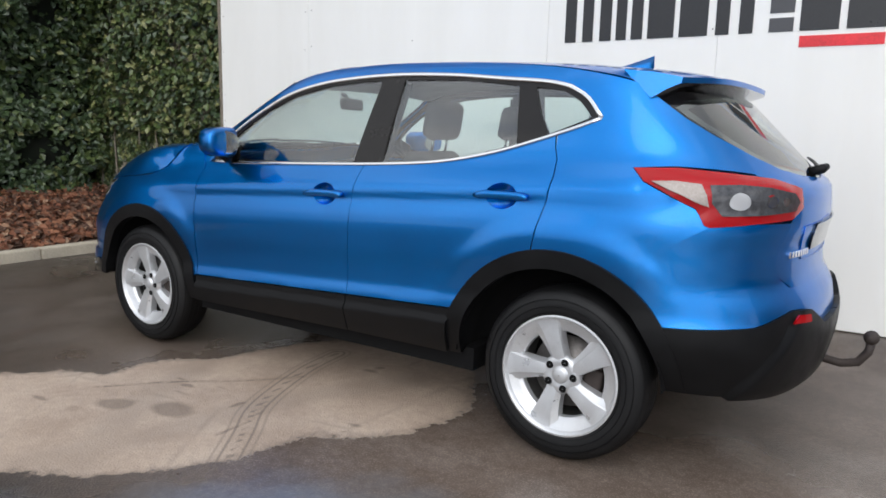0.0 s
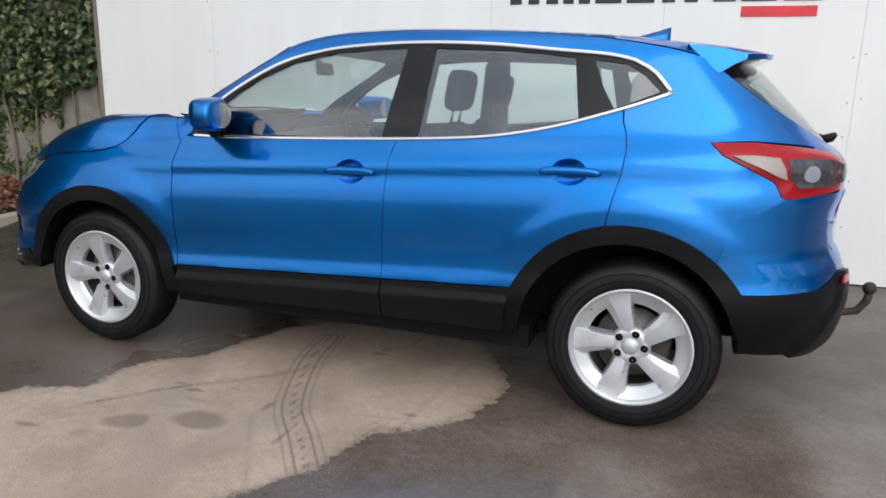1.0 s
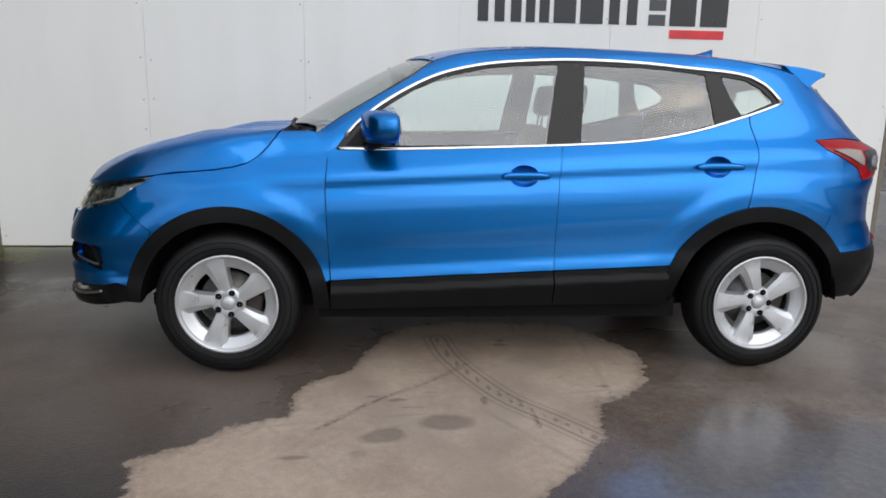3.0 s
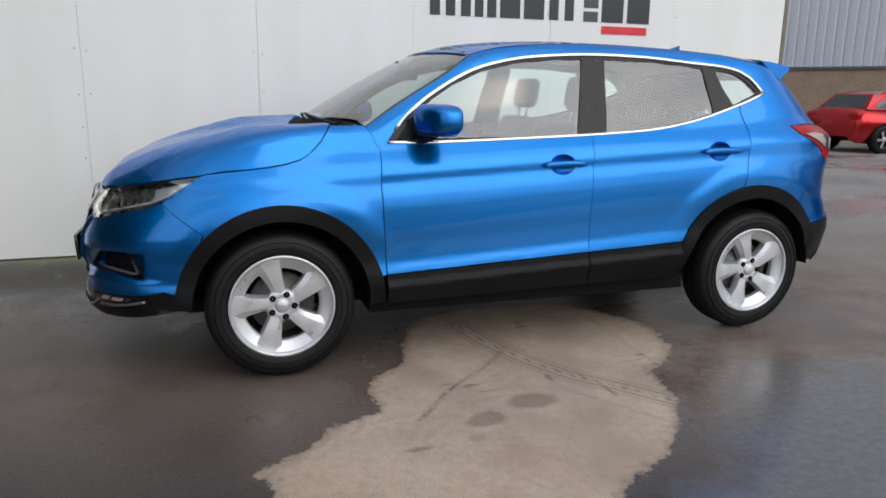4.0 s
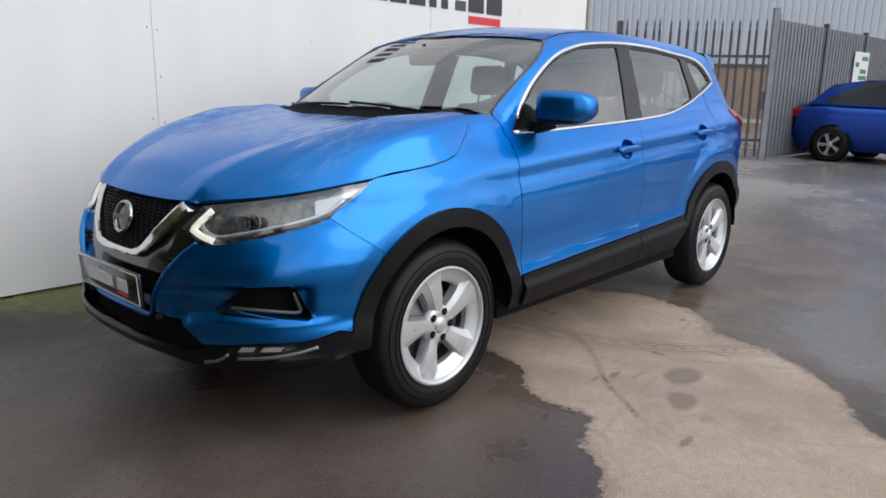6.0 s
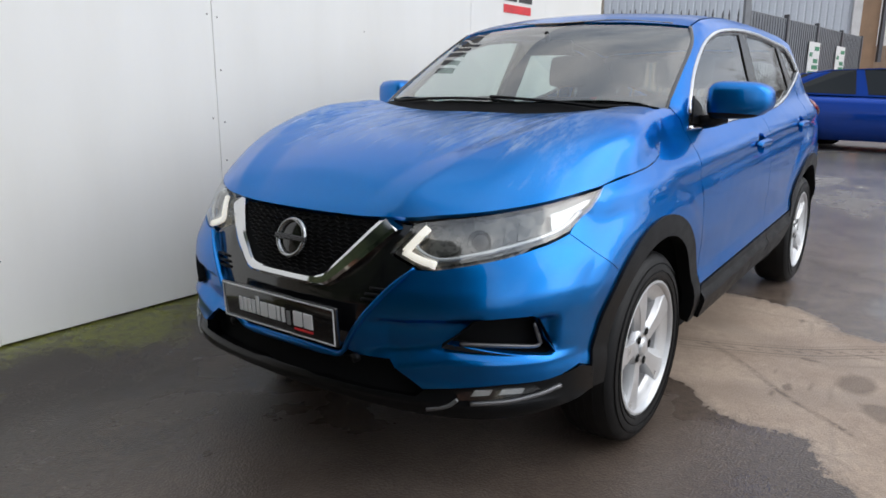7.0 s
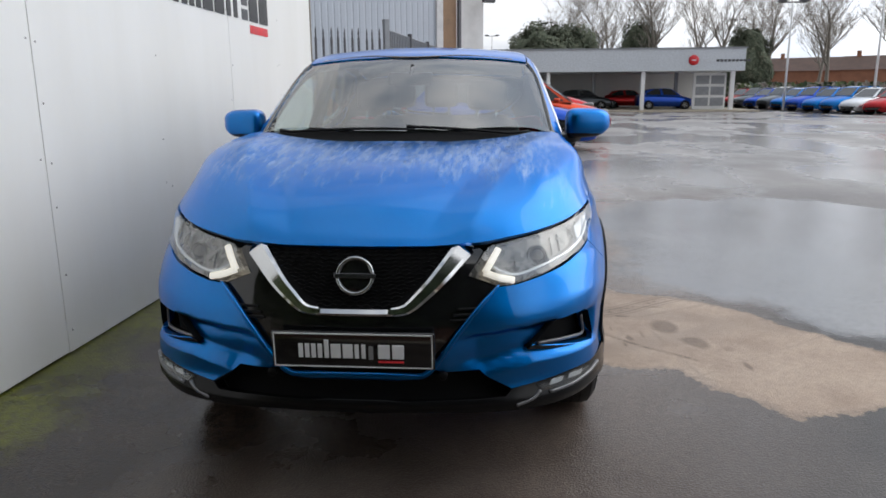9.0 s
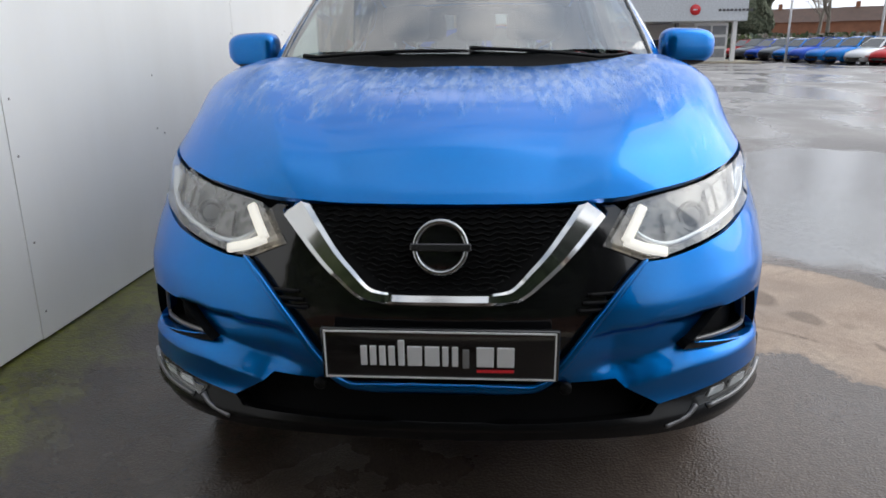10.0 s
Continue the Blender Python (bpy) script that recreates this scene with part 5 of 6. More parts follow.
# moss along the foot of the boards
moss = nt.new("ShaderNodeMapRange")
ga.node_tree.links.new(calc(ga, "ADD", sep.outputs["Y"], calc(ga, "MULTIPLY", calc(ga, "SUBTRACT", n_mid, .5), 1.3)), moss.inputs["Value"])
moss.inputs["From Min"].default_value, moss.inputs["From Max"].default_value = 1.30, 1.64
side_m = nt.new("ShaderNodeMapRange")
ga.node_tree.links.new(sep.outputs["X"], side_m.inputs["Value"])
side_m.inputs["From Min"].default_value, side_m.inputs["From Max"].default_value = 1.0, -.6
mossy = calc(ga, "MULTIPLY", calc(ga, "MULTIPLY", moss.outputs[0], side_m.outputs[0]), ramped(ga, n_fine, (.35, .2), (.6, .95)))
col = blend(ga, mossy, col, ramped(ga, n_grit, (.3, (.075, .085, .008)), (.7, (.175, .185, .020))))
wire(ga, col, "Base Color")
wetness = ramped(ga, n_big, (.40, .50), (.50, .26), (.58, .07))
rough = blend(ga, ramped(ga, n_mid, (.35, .0), (.6, .6)), wetness, .45)
rough = blend(ga, ahead, rough, .48)
open_y = nt.new("ShaderNodeMapRange")
ga.node_tree.links.new(sep.outputs["X"], open_y.inputs["Value"])
open_y.inputs["From Min"].default_value, open_y.inputs["From Max"].default_value = .2, 2.5
n_wide = noise_of(ga, .22, 4, .5, "Object", (.8, 1.6, 1))
far_rough = ramped(ga, blend(ga, .14, n_wide, n_mid), (.45, .55), (.50, .34), (.545, .12))
rough = blend(ga, open_y.outputs[0], rough, far_rough)
rough = blend(ga, ramped(ga, attribute(ga, "pool"), (.0, 0.0), (.14, 1.0)), rough, .08)
rough = blend(ga, dryness, rough, .85)
wire(ga, rough, "Roughness")
flatten = ramped(ga, rough, (.06, 0.10), (.4, .6))
bn = nt.new("ShaderNodeBump")
bn.inputs["Distance"].default_value = .006
ga.node_tree.links.new(flatten, bn.inputs["Strength"])
ga.node_tree.links.new(blend(ga, .6, n_grit, vor.outputs["Distance"]), bn.inputs["Height"])
wire(ga, bn.outputs["Normal"], "Normal")
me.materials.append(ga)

# ---- the white boarding ----
board_white = principled("white_board", (.84, .825, .79), .42)
wire(board_white, blend(board_white, .5, ramped(board_white, noise_of(board_white, .9, 4), (.3, (.81, .80, .765)), (.7, (.86, .845, .81))), ramped(board_white, noise_of(board_white, 2.5, 6, .6, "Object", (1, 1, .18)), (.35, (.80, .785, .745)), (.6, (.86, .85, .82)))), "Base Color")
ink_black, ink_red = worn("black_vinyl", (.018, .018, .02), .35, scale=5, bump=0), worn("red_vinyl", (.70, .025, .035), .35, scale=5, bump=0)
timber = worn("grey_timber", (.20, .17, .13), .8, scale=3)
screw_dark = principled("screw", (.28, .26, .24), .6, .3)
TOP = 3.75
wall = tagged(box("wall_north", -3.64, 3.64, 1.672, 1.74, .06, TOP - .02, timber), "tall boarding of white painted panels", "wall", kind="structure")
for i in range(6):
    x0 = -3.66 + 1.22 * i
    lean = (.0, .002, -.001, .0015, 0, .001)[i]
    b = box("board", x0 + .0007, x0 + 1.2193, 1.65 + lean, 1.668 + lean, .108 + .004 * (i % 2), TOP, board_white, wall, .0015)
    bm = bmesh.new()
    for xx in (x0 + .035, x0 + 1.185):
        for z in (.19, .49, .80, 1.065, 1.31, 1.58, 2.0, 2.35, 2.7):
            if random.random() < .45:
                continue
            lathe(bm, [(.0055, 0), (.004, .002), (.0005, .0025)], 8, Matrix.Translation((xx + random.uniform(-.008, .008), 1.65 + lean, z + random.uniform(-.03, .03))) @ pose(0, 0, 0, 90, 0, 0))
    tagged(part("screw", bm, screw_dark, b), kind="stuff")
tagged(box("trim", 3.661, 3.70, 1.645, 1.76, .05, TOP, timber), "timber end post of the boarding", "post", kind="structure")
tagged(box("trim", -3.70, -3.661, 1.645, 1.76, .05, TOP, timber), "timber end post of the boarding", "post", kind="structure")
sign = thing("sign_lettering", "black and red painted name board marks, drawn as plain bars", "sign", (0, 1.65, 1.94))


def sign_bar(x0, x1, z0, z1, mt, name="sign_mark"):
    box(name, x0, x1, -.0045, -.0008, z0, z1, mt, sign, .001)


BARS = ((.14, .225), (.275, .355), (.405, .49), (.525, .60), (.635, .715), (.75, .93), (.965, 1.15), (1.20, 1.285), (1.345, 1.43))
for k, (xa, xb) in enumerate(BARS):
    sign_bar(xa, xb, 0, .44 if k == 4 else .335, ink_black)
for k in range(3):
    sign_bar(1.525 + .0 * k, 1.665, .0 + .115 * k, .085 + .115 * k, principled("dark_grey_vinyl", (.06, .06, .065), .4), "sign_word")
sign_bar(1.70, 1.915, 0, .335, ink_black)
sign_bar(1.955, 2.18, 0, .335, ink_black)
sign_bar(1.705, 2.16, -.098, -.03, ink_red, "sign_line")

# ---- kerb, bed and hedge ----
kerb_stone = worn("kerb_concrete", (.42, .37, .29), .85, scale=3, fine=60, bump=.3)
kerb = thing("kerb", "worn pale concrete kerb edging the planted bed", "kerb", (-4.46, 0, 0), kind="structure")
for i in range(9):
    y = -5.4 + .915 * i
    box("kerb_stone", -.065, .065, y + .004, y + .911, -.06, .105 + random.uniform(-.006, .006), kerb_stone, kerb, .015)
soil = worn("leafy_soil", (.075, .040, .025), .95, scale=5, fine=50, bump=.6)
bm = bmesh.new()
rows = []
for x in np.linspace(-4.52, -7.6, 26):
    rows.append([bm.verts.new((x, y, .06 + .40 * min(1, (-4.52 - x) / 2.2) ** .8 + .05 * noise.noise((x * 2, y * 2, 0)))) for y in np.linspace(-5.6, 6.5, 70)])
for p, q in zip(rows, rows[1:]):
    for i in range(len(p) - 1):
        bm.faces.new((p[i], p[i + 1], q[i + 1], q[i]))
bmesh.ops.recalc_face_normals(bm, faces=bm.faces)
tagged(part("planting_bed", bm, soil), "sloping bed of bare soil under fallen leaves", "flower bed", kind="structure")


def leaf_mesh(name, pts, nrm, size, mats, long=1.5, fold=.25, seed=3, pick=None):
    """Many folded leaves, each at a point, facing roughly along a normal."""
    rng = np.random.default_rng(seed)
    n = len(pts)
    nrm = nrm + rng.normal(0, .55, (n, 3))
    nrm /= np.linalg.norm(nrm, axis=1, keepdims=True)
    ref = rng.normal(0, 1, (n, 3))
    u = np.cross(nrm, ref)
    u /= np.linalg.norm(u, axis=1, keepdims=True)
    v = np.cross(nrm, u)
    s = (size * rng.uniform(.6, 1.4, n))[:, None]
    c = np.stack([pts - u * s * long / 2, pts + v * s / 2 + nrm * s * fold, pts + u * s * long / 2, pts - v * s / 2 + nrm * s * fold], 1).reshape(-1, 3)
    f = np.arange(4 * n).reshape(n, 4)
    tri = np.concatenate([f[:, [0, 1, 2]], f[:, [0, 2, 3]]])
    m = bpy.data.meshes.new(name)
    m.from_pydata(c.tolist(), [], tri.tolist())
    for mt in mats:
        m.materials.append(mt)
    k = pick if pick is not None else rng.integers(0, len(mats), n)
    m.polygons.foreach_set("material_index", np.concatenate([k, k]).astype(np.int32))
    return new(name, m)


def leaf_of(name, a, b, rough=.45):
    m = principled(name, a, rough)
    g = m.node_tree.nodes.new("ShaderNodeNewGeometry")
    wire(m, ramped(m, g.outputs["Random Per Island"], (0, a), (1, b)), "Base Color")
    return m


ivy_dark, ivy_mid, ivy_pale = leaf_of("hedge_leaf", (.018, .036, .014), (.05, .08, .032), .4), leaf_of("ivy_leaf", (.045, .072, .02), (.10, .135, .042), .4), leaf_of("pale_ivy_leaf", (.13, .15, .05), (.24, .24, .10), .45)
litter = [leaf_of("fallen_leaf", (.16, .055, .028), (.26, .11, .055), .8), leaf_of("dead_leaf", (.07, .032, .02), (.13, .07, .045), .85), leaf_of("pale_dead_leaf", (.30, .17, .10), (.36, .24, .16), .8)]
rng = np.random.default_rng(5)
n = 9000
px = -4.55 - 2.1 * rng.random(n) ** 1.1
py = rng.uniform(-2.5, 3.0, n)
pz = .075 + .40 * np.minimum(1, (-4.52 - px) / 2.2) ** .8 + .05 * np.array([noise.noise((x * 2, y * 2, 0)) for x, y in zip(px, py)]) + rng.random(n) * .04
tagged(leaf_mesh("leaf_litter", np.stack([px, py, pz], -1), np.tile([.3, 0, 1.], (n, 1)), .055, litter, 1.5, .2, 4, rng.choice(3, n, p=[.5, .4, .1])), "red-brown fallen leaves lying on the bed", "leaves", kind="stuff")
# the hedge: a billowing face of leaves over a near-black sheet painted as inner shade
hedge = thing("hedge", "tall dense evergreen hedge overgrown with ivy behind the bed", "hedge", (-6.6, 1.5, .4))


def hedge_x(y, z):
    return -6.35 - .10 * (z - .4) + .34 * noise.noise((y * .9, z * .9, 7)) + .16 * noise.noise((y * 2.6, z * 2.6, 2)) + .12 * max(0, z - 2.0)


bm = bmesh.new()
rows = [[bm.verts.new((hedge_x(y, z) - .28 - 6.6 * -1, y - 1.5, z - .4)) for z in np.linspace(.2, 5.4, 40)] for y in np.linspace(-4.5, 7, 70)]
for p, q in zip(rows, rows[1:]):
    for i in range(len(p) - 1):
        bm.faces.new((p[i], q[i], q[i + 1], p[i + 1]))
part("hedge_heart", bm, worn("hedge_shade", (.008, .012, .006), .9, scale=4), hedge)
n = 46000
hy, hz = rng.uniform(-2.2, 6.2, n), .35 + 4.4 * rng.random(n)
hx = np.array([hedge_x(a, b) for a, b in zip(hy, hz)])
clump = np.array([noise.noise((b * 1.9, c * 1.9, 11)) + .6 * noise.noise((b * 4.5, c * 4.5, 5)) for b, c in zip(hy, hz)])
hx += clump * .16 - .25 * rng.random(n) ** 2.2
keep = (clump > -.36) | (rng.random(n) < .12)
ivyness = np.clip((hy - 1.0) / 1.6 + .35 * clump, 0, 1)
kind = np.where(rng.random(n) < ivyness * .9, np.where(rng.random(n) < .16, 2, 1), np.where(rng.random(n) < .12 + .25 * np.clip(clump, 0, 1), 1, 0))
crown = leaf_mesh("foliage", np.stack([hx + 6.6, hy - 1.5, hz - .4], -1)[keep], np.tile([1., -.35, .55], (n, 1))[keep], .062, [ivy_dark, ivy_mid, ivy_pale], 1.35, .2, 6, kind[keep])
crown.parent = hedge
# ivy-clad brick wall running up to the boarding
brick_red = principled("brick", (.30, .13, .075), .9)
oi = brick_red.node_tree.nodes.new("ShaderNodeObjectInfo")
bc2 = ramped(brick_red, oi.outputs["Random"], (0, (.20, .085, .055)), (.5, (.32, .15, .085)), (1, (.40, .22, .13)))
wire(brick_red, blend(brick_red, .5, bc2, ramped(brick_red, noise_of(brick_red, 30, 5), (.3, .6), (.7, 1.25)), "MULTIPLY"), "Base Color")
bumped(brick_red, noise_of(brick_red, 90, 4), .4, .004)
mortar = worn("mortar", (.27, .24, .20), .95, scale=8, fine=80)
bw = tagged(box("wall_west", -6.7, -3.72, 2.02, 2.24, .0, 2.9, mortar), "old red brick wall under ivy beside the boarding", "wall", kind="structure")
ivy = thing("ivy", "ivy with mottled leaves hanging over the brick wall", "plant", (-5, 2.0, 1.2))
for k in range(7):
    bm = bmesh.new()
    x0 = -1.5 + .42 * k
    tube(bm, [(x0 + .06 * math.sin(2.3 * k + i), -.02 - .015 * (i % 2), -1.1 + .34 * i) for i in range(9)], [.016 - .0013 * i for i in range(9)], 6)
    part("stem", bm, timber, ivy, "woody ivy stem")
n = 15000
ix, iz = rng.uniform(-6.6, -3.62, n), rng.uniform(.25, 3.9, n)
edge = np.array([noise.noise((a * 2.2, b * 2.2, 9)) for a, b in zip(ix, iz)])
hang = 1.28 + .3 * edge - .9 * np.clip((-4.25 - ix) / .8, 0, 1)
ok = iz > hang
kk = rng.choice(3, n, p=[.34, .46, .20])
m = leaf_mesh("ivy_leaves", np.stack([ix + 5, 1.90 - .10 * edge - .22 * rng.random(n) ** 2 * (iz > 1.2) - 2.0 + .1, iz - 1.2], -1)[ok], np.tile([.1, -1, .45], (n, 1))[ok], .06, [ivy_dark, ivy_mid, ivy_pale], 1.3, .2, 8, kk[ok])
m.parent = ivy

# ---- yard behind: gate, mesh fence, clad building ----
galv = worn("galvanised_steel", (.11, .11, .12), .55, .4, scale=8)
galv_pale = worn("grey_steel", (.30, .31, .33), .5, .3, scale=4)
G0, G1 = Vector((8.64, 3.95, 0)), Vector((10.05, 1.85, 0))
gd = (G1 - G0).normalized()
gate = thing("palisade_gate", "dark grey steel palisade gate with pointed pales and a brace", "gate", (G0.x, G0.y, gz(G0.x, G0.y)), turn=math.degrees(math.atan2(gd.y, gd.x)))
glen = (G1 - G0).length
bm = bmesh.new()
prof = [(-.024, 0), (-.014, -.012), (.014, -.012), (.024, 0)]
rows = [[bm.verts.new((x * k, y, z)) for x, y in prof] for z, k in ((.05, 1), (2.22, 1), (2.29, .5), (2.33, .8), (2.43, .1))]
for p, q in zip(rows, rows[1:]):
    for i in range(3):
        bm.faces.new((p[i], p[i + 1], q[i + 1], q[i]))
first = part("pale", bm, galv, gate, smooth=False)
npale = 17
for i in range(npale):
    o = first if i == 0 else new("pale", first.data)
    o.parent = gate
    o.matrix_basis = pose(.06 + (glen - .14) * i / (npale - 1), 0, .01 * math.sin(i * 2.1), 0, random.uniform(-.8, .8), 0)
for z in (.32, 1.78):
    box("gate_rail", .0, glen, .0, .05, z, z + .05, galv, gate)
bm = bmesh.new()
tube(bm, [(.1, .03, 1.6), (glen - .5, .03, .35)], .022, 6)
part("gate_brace", bm, galv, gate)
for x in (-.06, glen + .04):
    box("gate_post", x - .05, x + .05, -.05, .06, 0, 2.62 if x > 1 else 2.4, galv_pale if x > 1 else galv, gate, .006)
box("gate_lock", glen - .10, glen - .0, -.03, .04, .9, 1.2, galv, gate, .01)
mesh_grey = worn("grey_mesh", (.19, .20, .215), .6, .2, scale=6)
fence = thing("mesh_fence", "grey steel mesh fence panels on posts", "fence", (10.1, 1.80, .08))
F1 = Vector((19.5, 1.15, 0))
fd = Vector((F1.x - 10.1, F1.y - 1.80, 0))
fl, fa = fd.length, math.degrees(math.atan2(fd.y, fd.x))
fence.matrix_basis = pose(10.1, 1.80, .08, 0, 0, fa)
npan = 4
for i in range(npan + 1):
    box("fence_post", i * fl / npan - .045, i * fl / npan + .045, -.04, .05, 0, 2.56 - .02 * i, galv, fence, .006)
for i in range(npan):
    bm = bmesh.new()
    a, b = i * fl / npan + .045, (i + 1) * fl / npan - .045
    bm_box(bm, a, b, -.004, .004, .05, 2.46)
    panel_ob = part("fence_panel", bm, mesh_grey, fence, smooth=False)
    for k in range(14):
        xx = a + (b - a) * (k + .5) / 14
        box("fence_wire", xx - .012, xx + .012, -.02, -.005, .06, 2.44, mesh_grey, panel_ob)
notice_white, notice_green = worn("notice_white", (.75, .76, .75), .5, scale=4, vary=.05), worn("notice_green", (.03, .22, .11), .5, scale=4)
for k, xx in enumerate((4.5, 7.0)):
    nb = thing("notice_board", "white notice with green bars fixed to the mesh fence", "sign", group="notices on the fence")
    nb.matrix_basis = fence.matrix_basis @ pose(xx, -.03, 1.30)
    box("notice_panel", -.46, .46, -.02, -.004, 0, .80, notice_white, nb)
    for r, (a, b) in enumerate(((-.38, .1), (-.12, .38), (-.05, .33), (-.38, -.16), (.0, .38))):
        box("notice_mark", a, b, -.026, -.021, .08 + .135 * r, .17 + .135 * r, notice_green, nb)

clad_grey = worn("grey_cladding", (.50, .54, .60), .45, .1, scale=.6, vary=.05, fine=30, bump=.02)
brick_far = worn("brown_brick", (.33, .24, .175), .9, scale=2, vary=.2, fine=14, bump=.3)
building = thing("clad_building", "industrial building with pale grey ribbed cladding over brown brick", "building", (17.0, 10.8, 0), turn=math.degrees(math.atan2(-.77, .64)))
BX0, BX1 = -16.0, 11.3
box("brick_base", BX0, BX1, 0, .3, 0, 2.15, brick_far, building)
box("drip_rail", BX0, BX1, -.06, .3, 2.12, 2.2, worn("dark_flashing", (.10, .10, .11), .5), building)
bm = bmesh.new()
w = .25
x = BX0
prev = None
while x < BX1:
    for dx, dy in ((0, 0), (.16, 0), (.19, .014), (.22, .014)):
        cur = [bm.verts.new((min(x + dx, BX1), dy, z)) for z in (2.18, 9.0)]
        if prev:
            bm.faces.new((prev[0], cur[0], cur[1], prev[1]))
        prev = cur
    x += w
part("cladding", bm, clad_grey, building, smooth=False)
box("building_core", BX0, BX1, .31, 14, 0, 8.9, clad_grey, building)
brown = worn("brown_panel", (.30, .19, .115), .7, scale=2)
box("corner_trim", BX1 + .002, BX1 + .30, -.08, .25, 0, 9.0, worn("white_trim", (.66, .66, .66), .5, scale=2), building)
box("corner_panel", BX1 + .302, BX1 + .95, -.05, .4, 0, 9.0, brown, building)
box("gutter_pipe", BX1 + 1.0, BX1 + 1.12, -.15, -.03, 2.0, 9.0, galv, building)
far_block = thing("white_annexe", "lower white rendered annexe beside the clad building", "building", (26.5, 1.4, 0), turn=-62)
box("annexe_wall", -1.0, 1.2, 0, 9, 2.6, 5.6, worn("white_render", (.86, .86, .84), .8, scale=1), far_block)
box("annexe_base", -1.0, 1.2, -.02, 9, 0, 2.6, brick_far, far_block)
box("annexe_roof", -1.1, 1.35, -.1, 9.1, 5.6, 5.75, galv_pale, far_block)
box("floodlight", 1.0, 1.5, -.5, -.25, 4.9, 5.05, galv, far_block)

cone = thing("traffic_cone", "orange traffic cone with a white reflective band", "cone")
cone.matrix_basis = pose(9.7, 5.13, gz(9.7, 5.13))
orange_p, band_w = worn("orange_rubber", (.72, .115, .03), .55, scale=8), worn("reflective_white", (.72, .72, .74), .4, scale=8)
bm = bmesh.new()
lathe(bm, [(.135, .04), (.108, .22)], 20)
part("cone_body", bm, orange_p, cone)
bm = bmesh.new()
lathe(bm, [(.109, .22), (.073, .47)], 20)
part("cone_band", bm, band_w, cone, "white reflective band")
bm = bmesh.new()
lathe(bm, [(.073, .47), (.035, .70), (.028, .71), (.002, .712)], 20)
part("cone_top", bm, orange_p, cone)
box("cone_base", -.19, .19, -.19, .19, 0, .04, orange_p, cone, .008)
verge_g = worn("rough_grass", (.07, .085, .035), .95, scale=3, fine=40, bump=.6)
tagged(box("grass_verge", -14, 9, -3.2, -.6, .0, .10, verge_g, None, 0, m=building.matrix_basis), "rough grass verge along the brick building", "grass", kind="structure")
rail = thing("low_rail", "low white rail along the verge behind the gate", "rail")
rail.matrix_basis = building.matrix_basis @ pose(0, -3.3, 0)
for x in range(-12, 9, 3):
    box("rail_post", x - .05, x + .05, -.04, .04, 0, .55, band_w, rail)
box("rail_bar", -12, 8.6, -.05, -.03, .46, .56, band_w, rail)


# ---- other vehicles ----
def wheel_far(parent, x, y, r=.31, out=-1):
    w = new("wheel")
    w.parent = parent
    w.matrix_basis = pose(x, y, r, 90 if out < 0 else -90, 0, 0)
    bm = bmesh.new()
    lathe(bm, [(.20, .10), (.24, .105), (.29, .10), (r, .07), (r, -.08), (.2, -.1)], 28)
    part("tyre", bm, rubber, w)
    bm = bmesh.new()
    lathe(bm, [(.20, .098), (.205, .10), (.19, .08), (.17, .02)], 28)
    for k in range(5):
        a = math.radians(72 * k)
        for d in (-.13, .13):
            p = [Vector((math.cos(a + s) * rr, math.sin(a + s) * rr, .085)) for rr, s in ((.03, d * 3), (.195, d * .75), (.195, d * .75 + .13), (.03, d * 3 + .5))]
            bm.faces.new([bm.verts.new(v) for v in p])
    lathe(bm, [(.05, .08), (.045, .095), (.002, .097)], 14)
    part("rim", bm, alloy, w)
    bm = bmesh.new()
    lathe(bm, [(.2, .0), (.002, .01)], 20)
    part("wheel_inside", bm, dark_void, w)
    return w


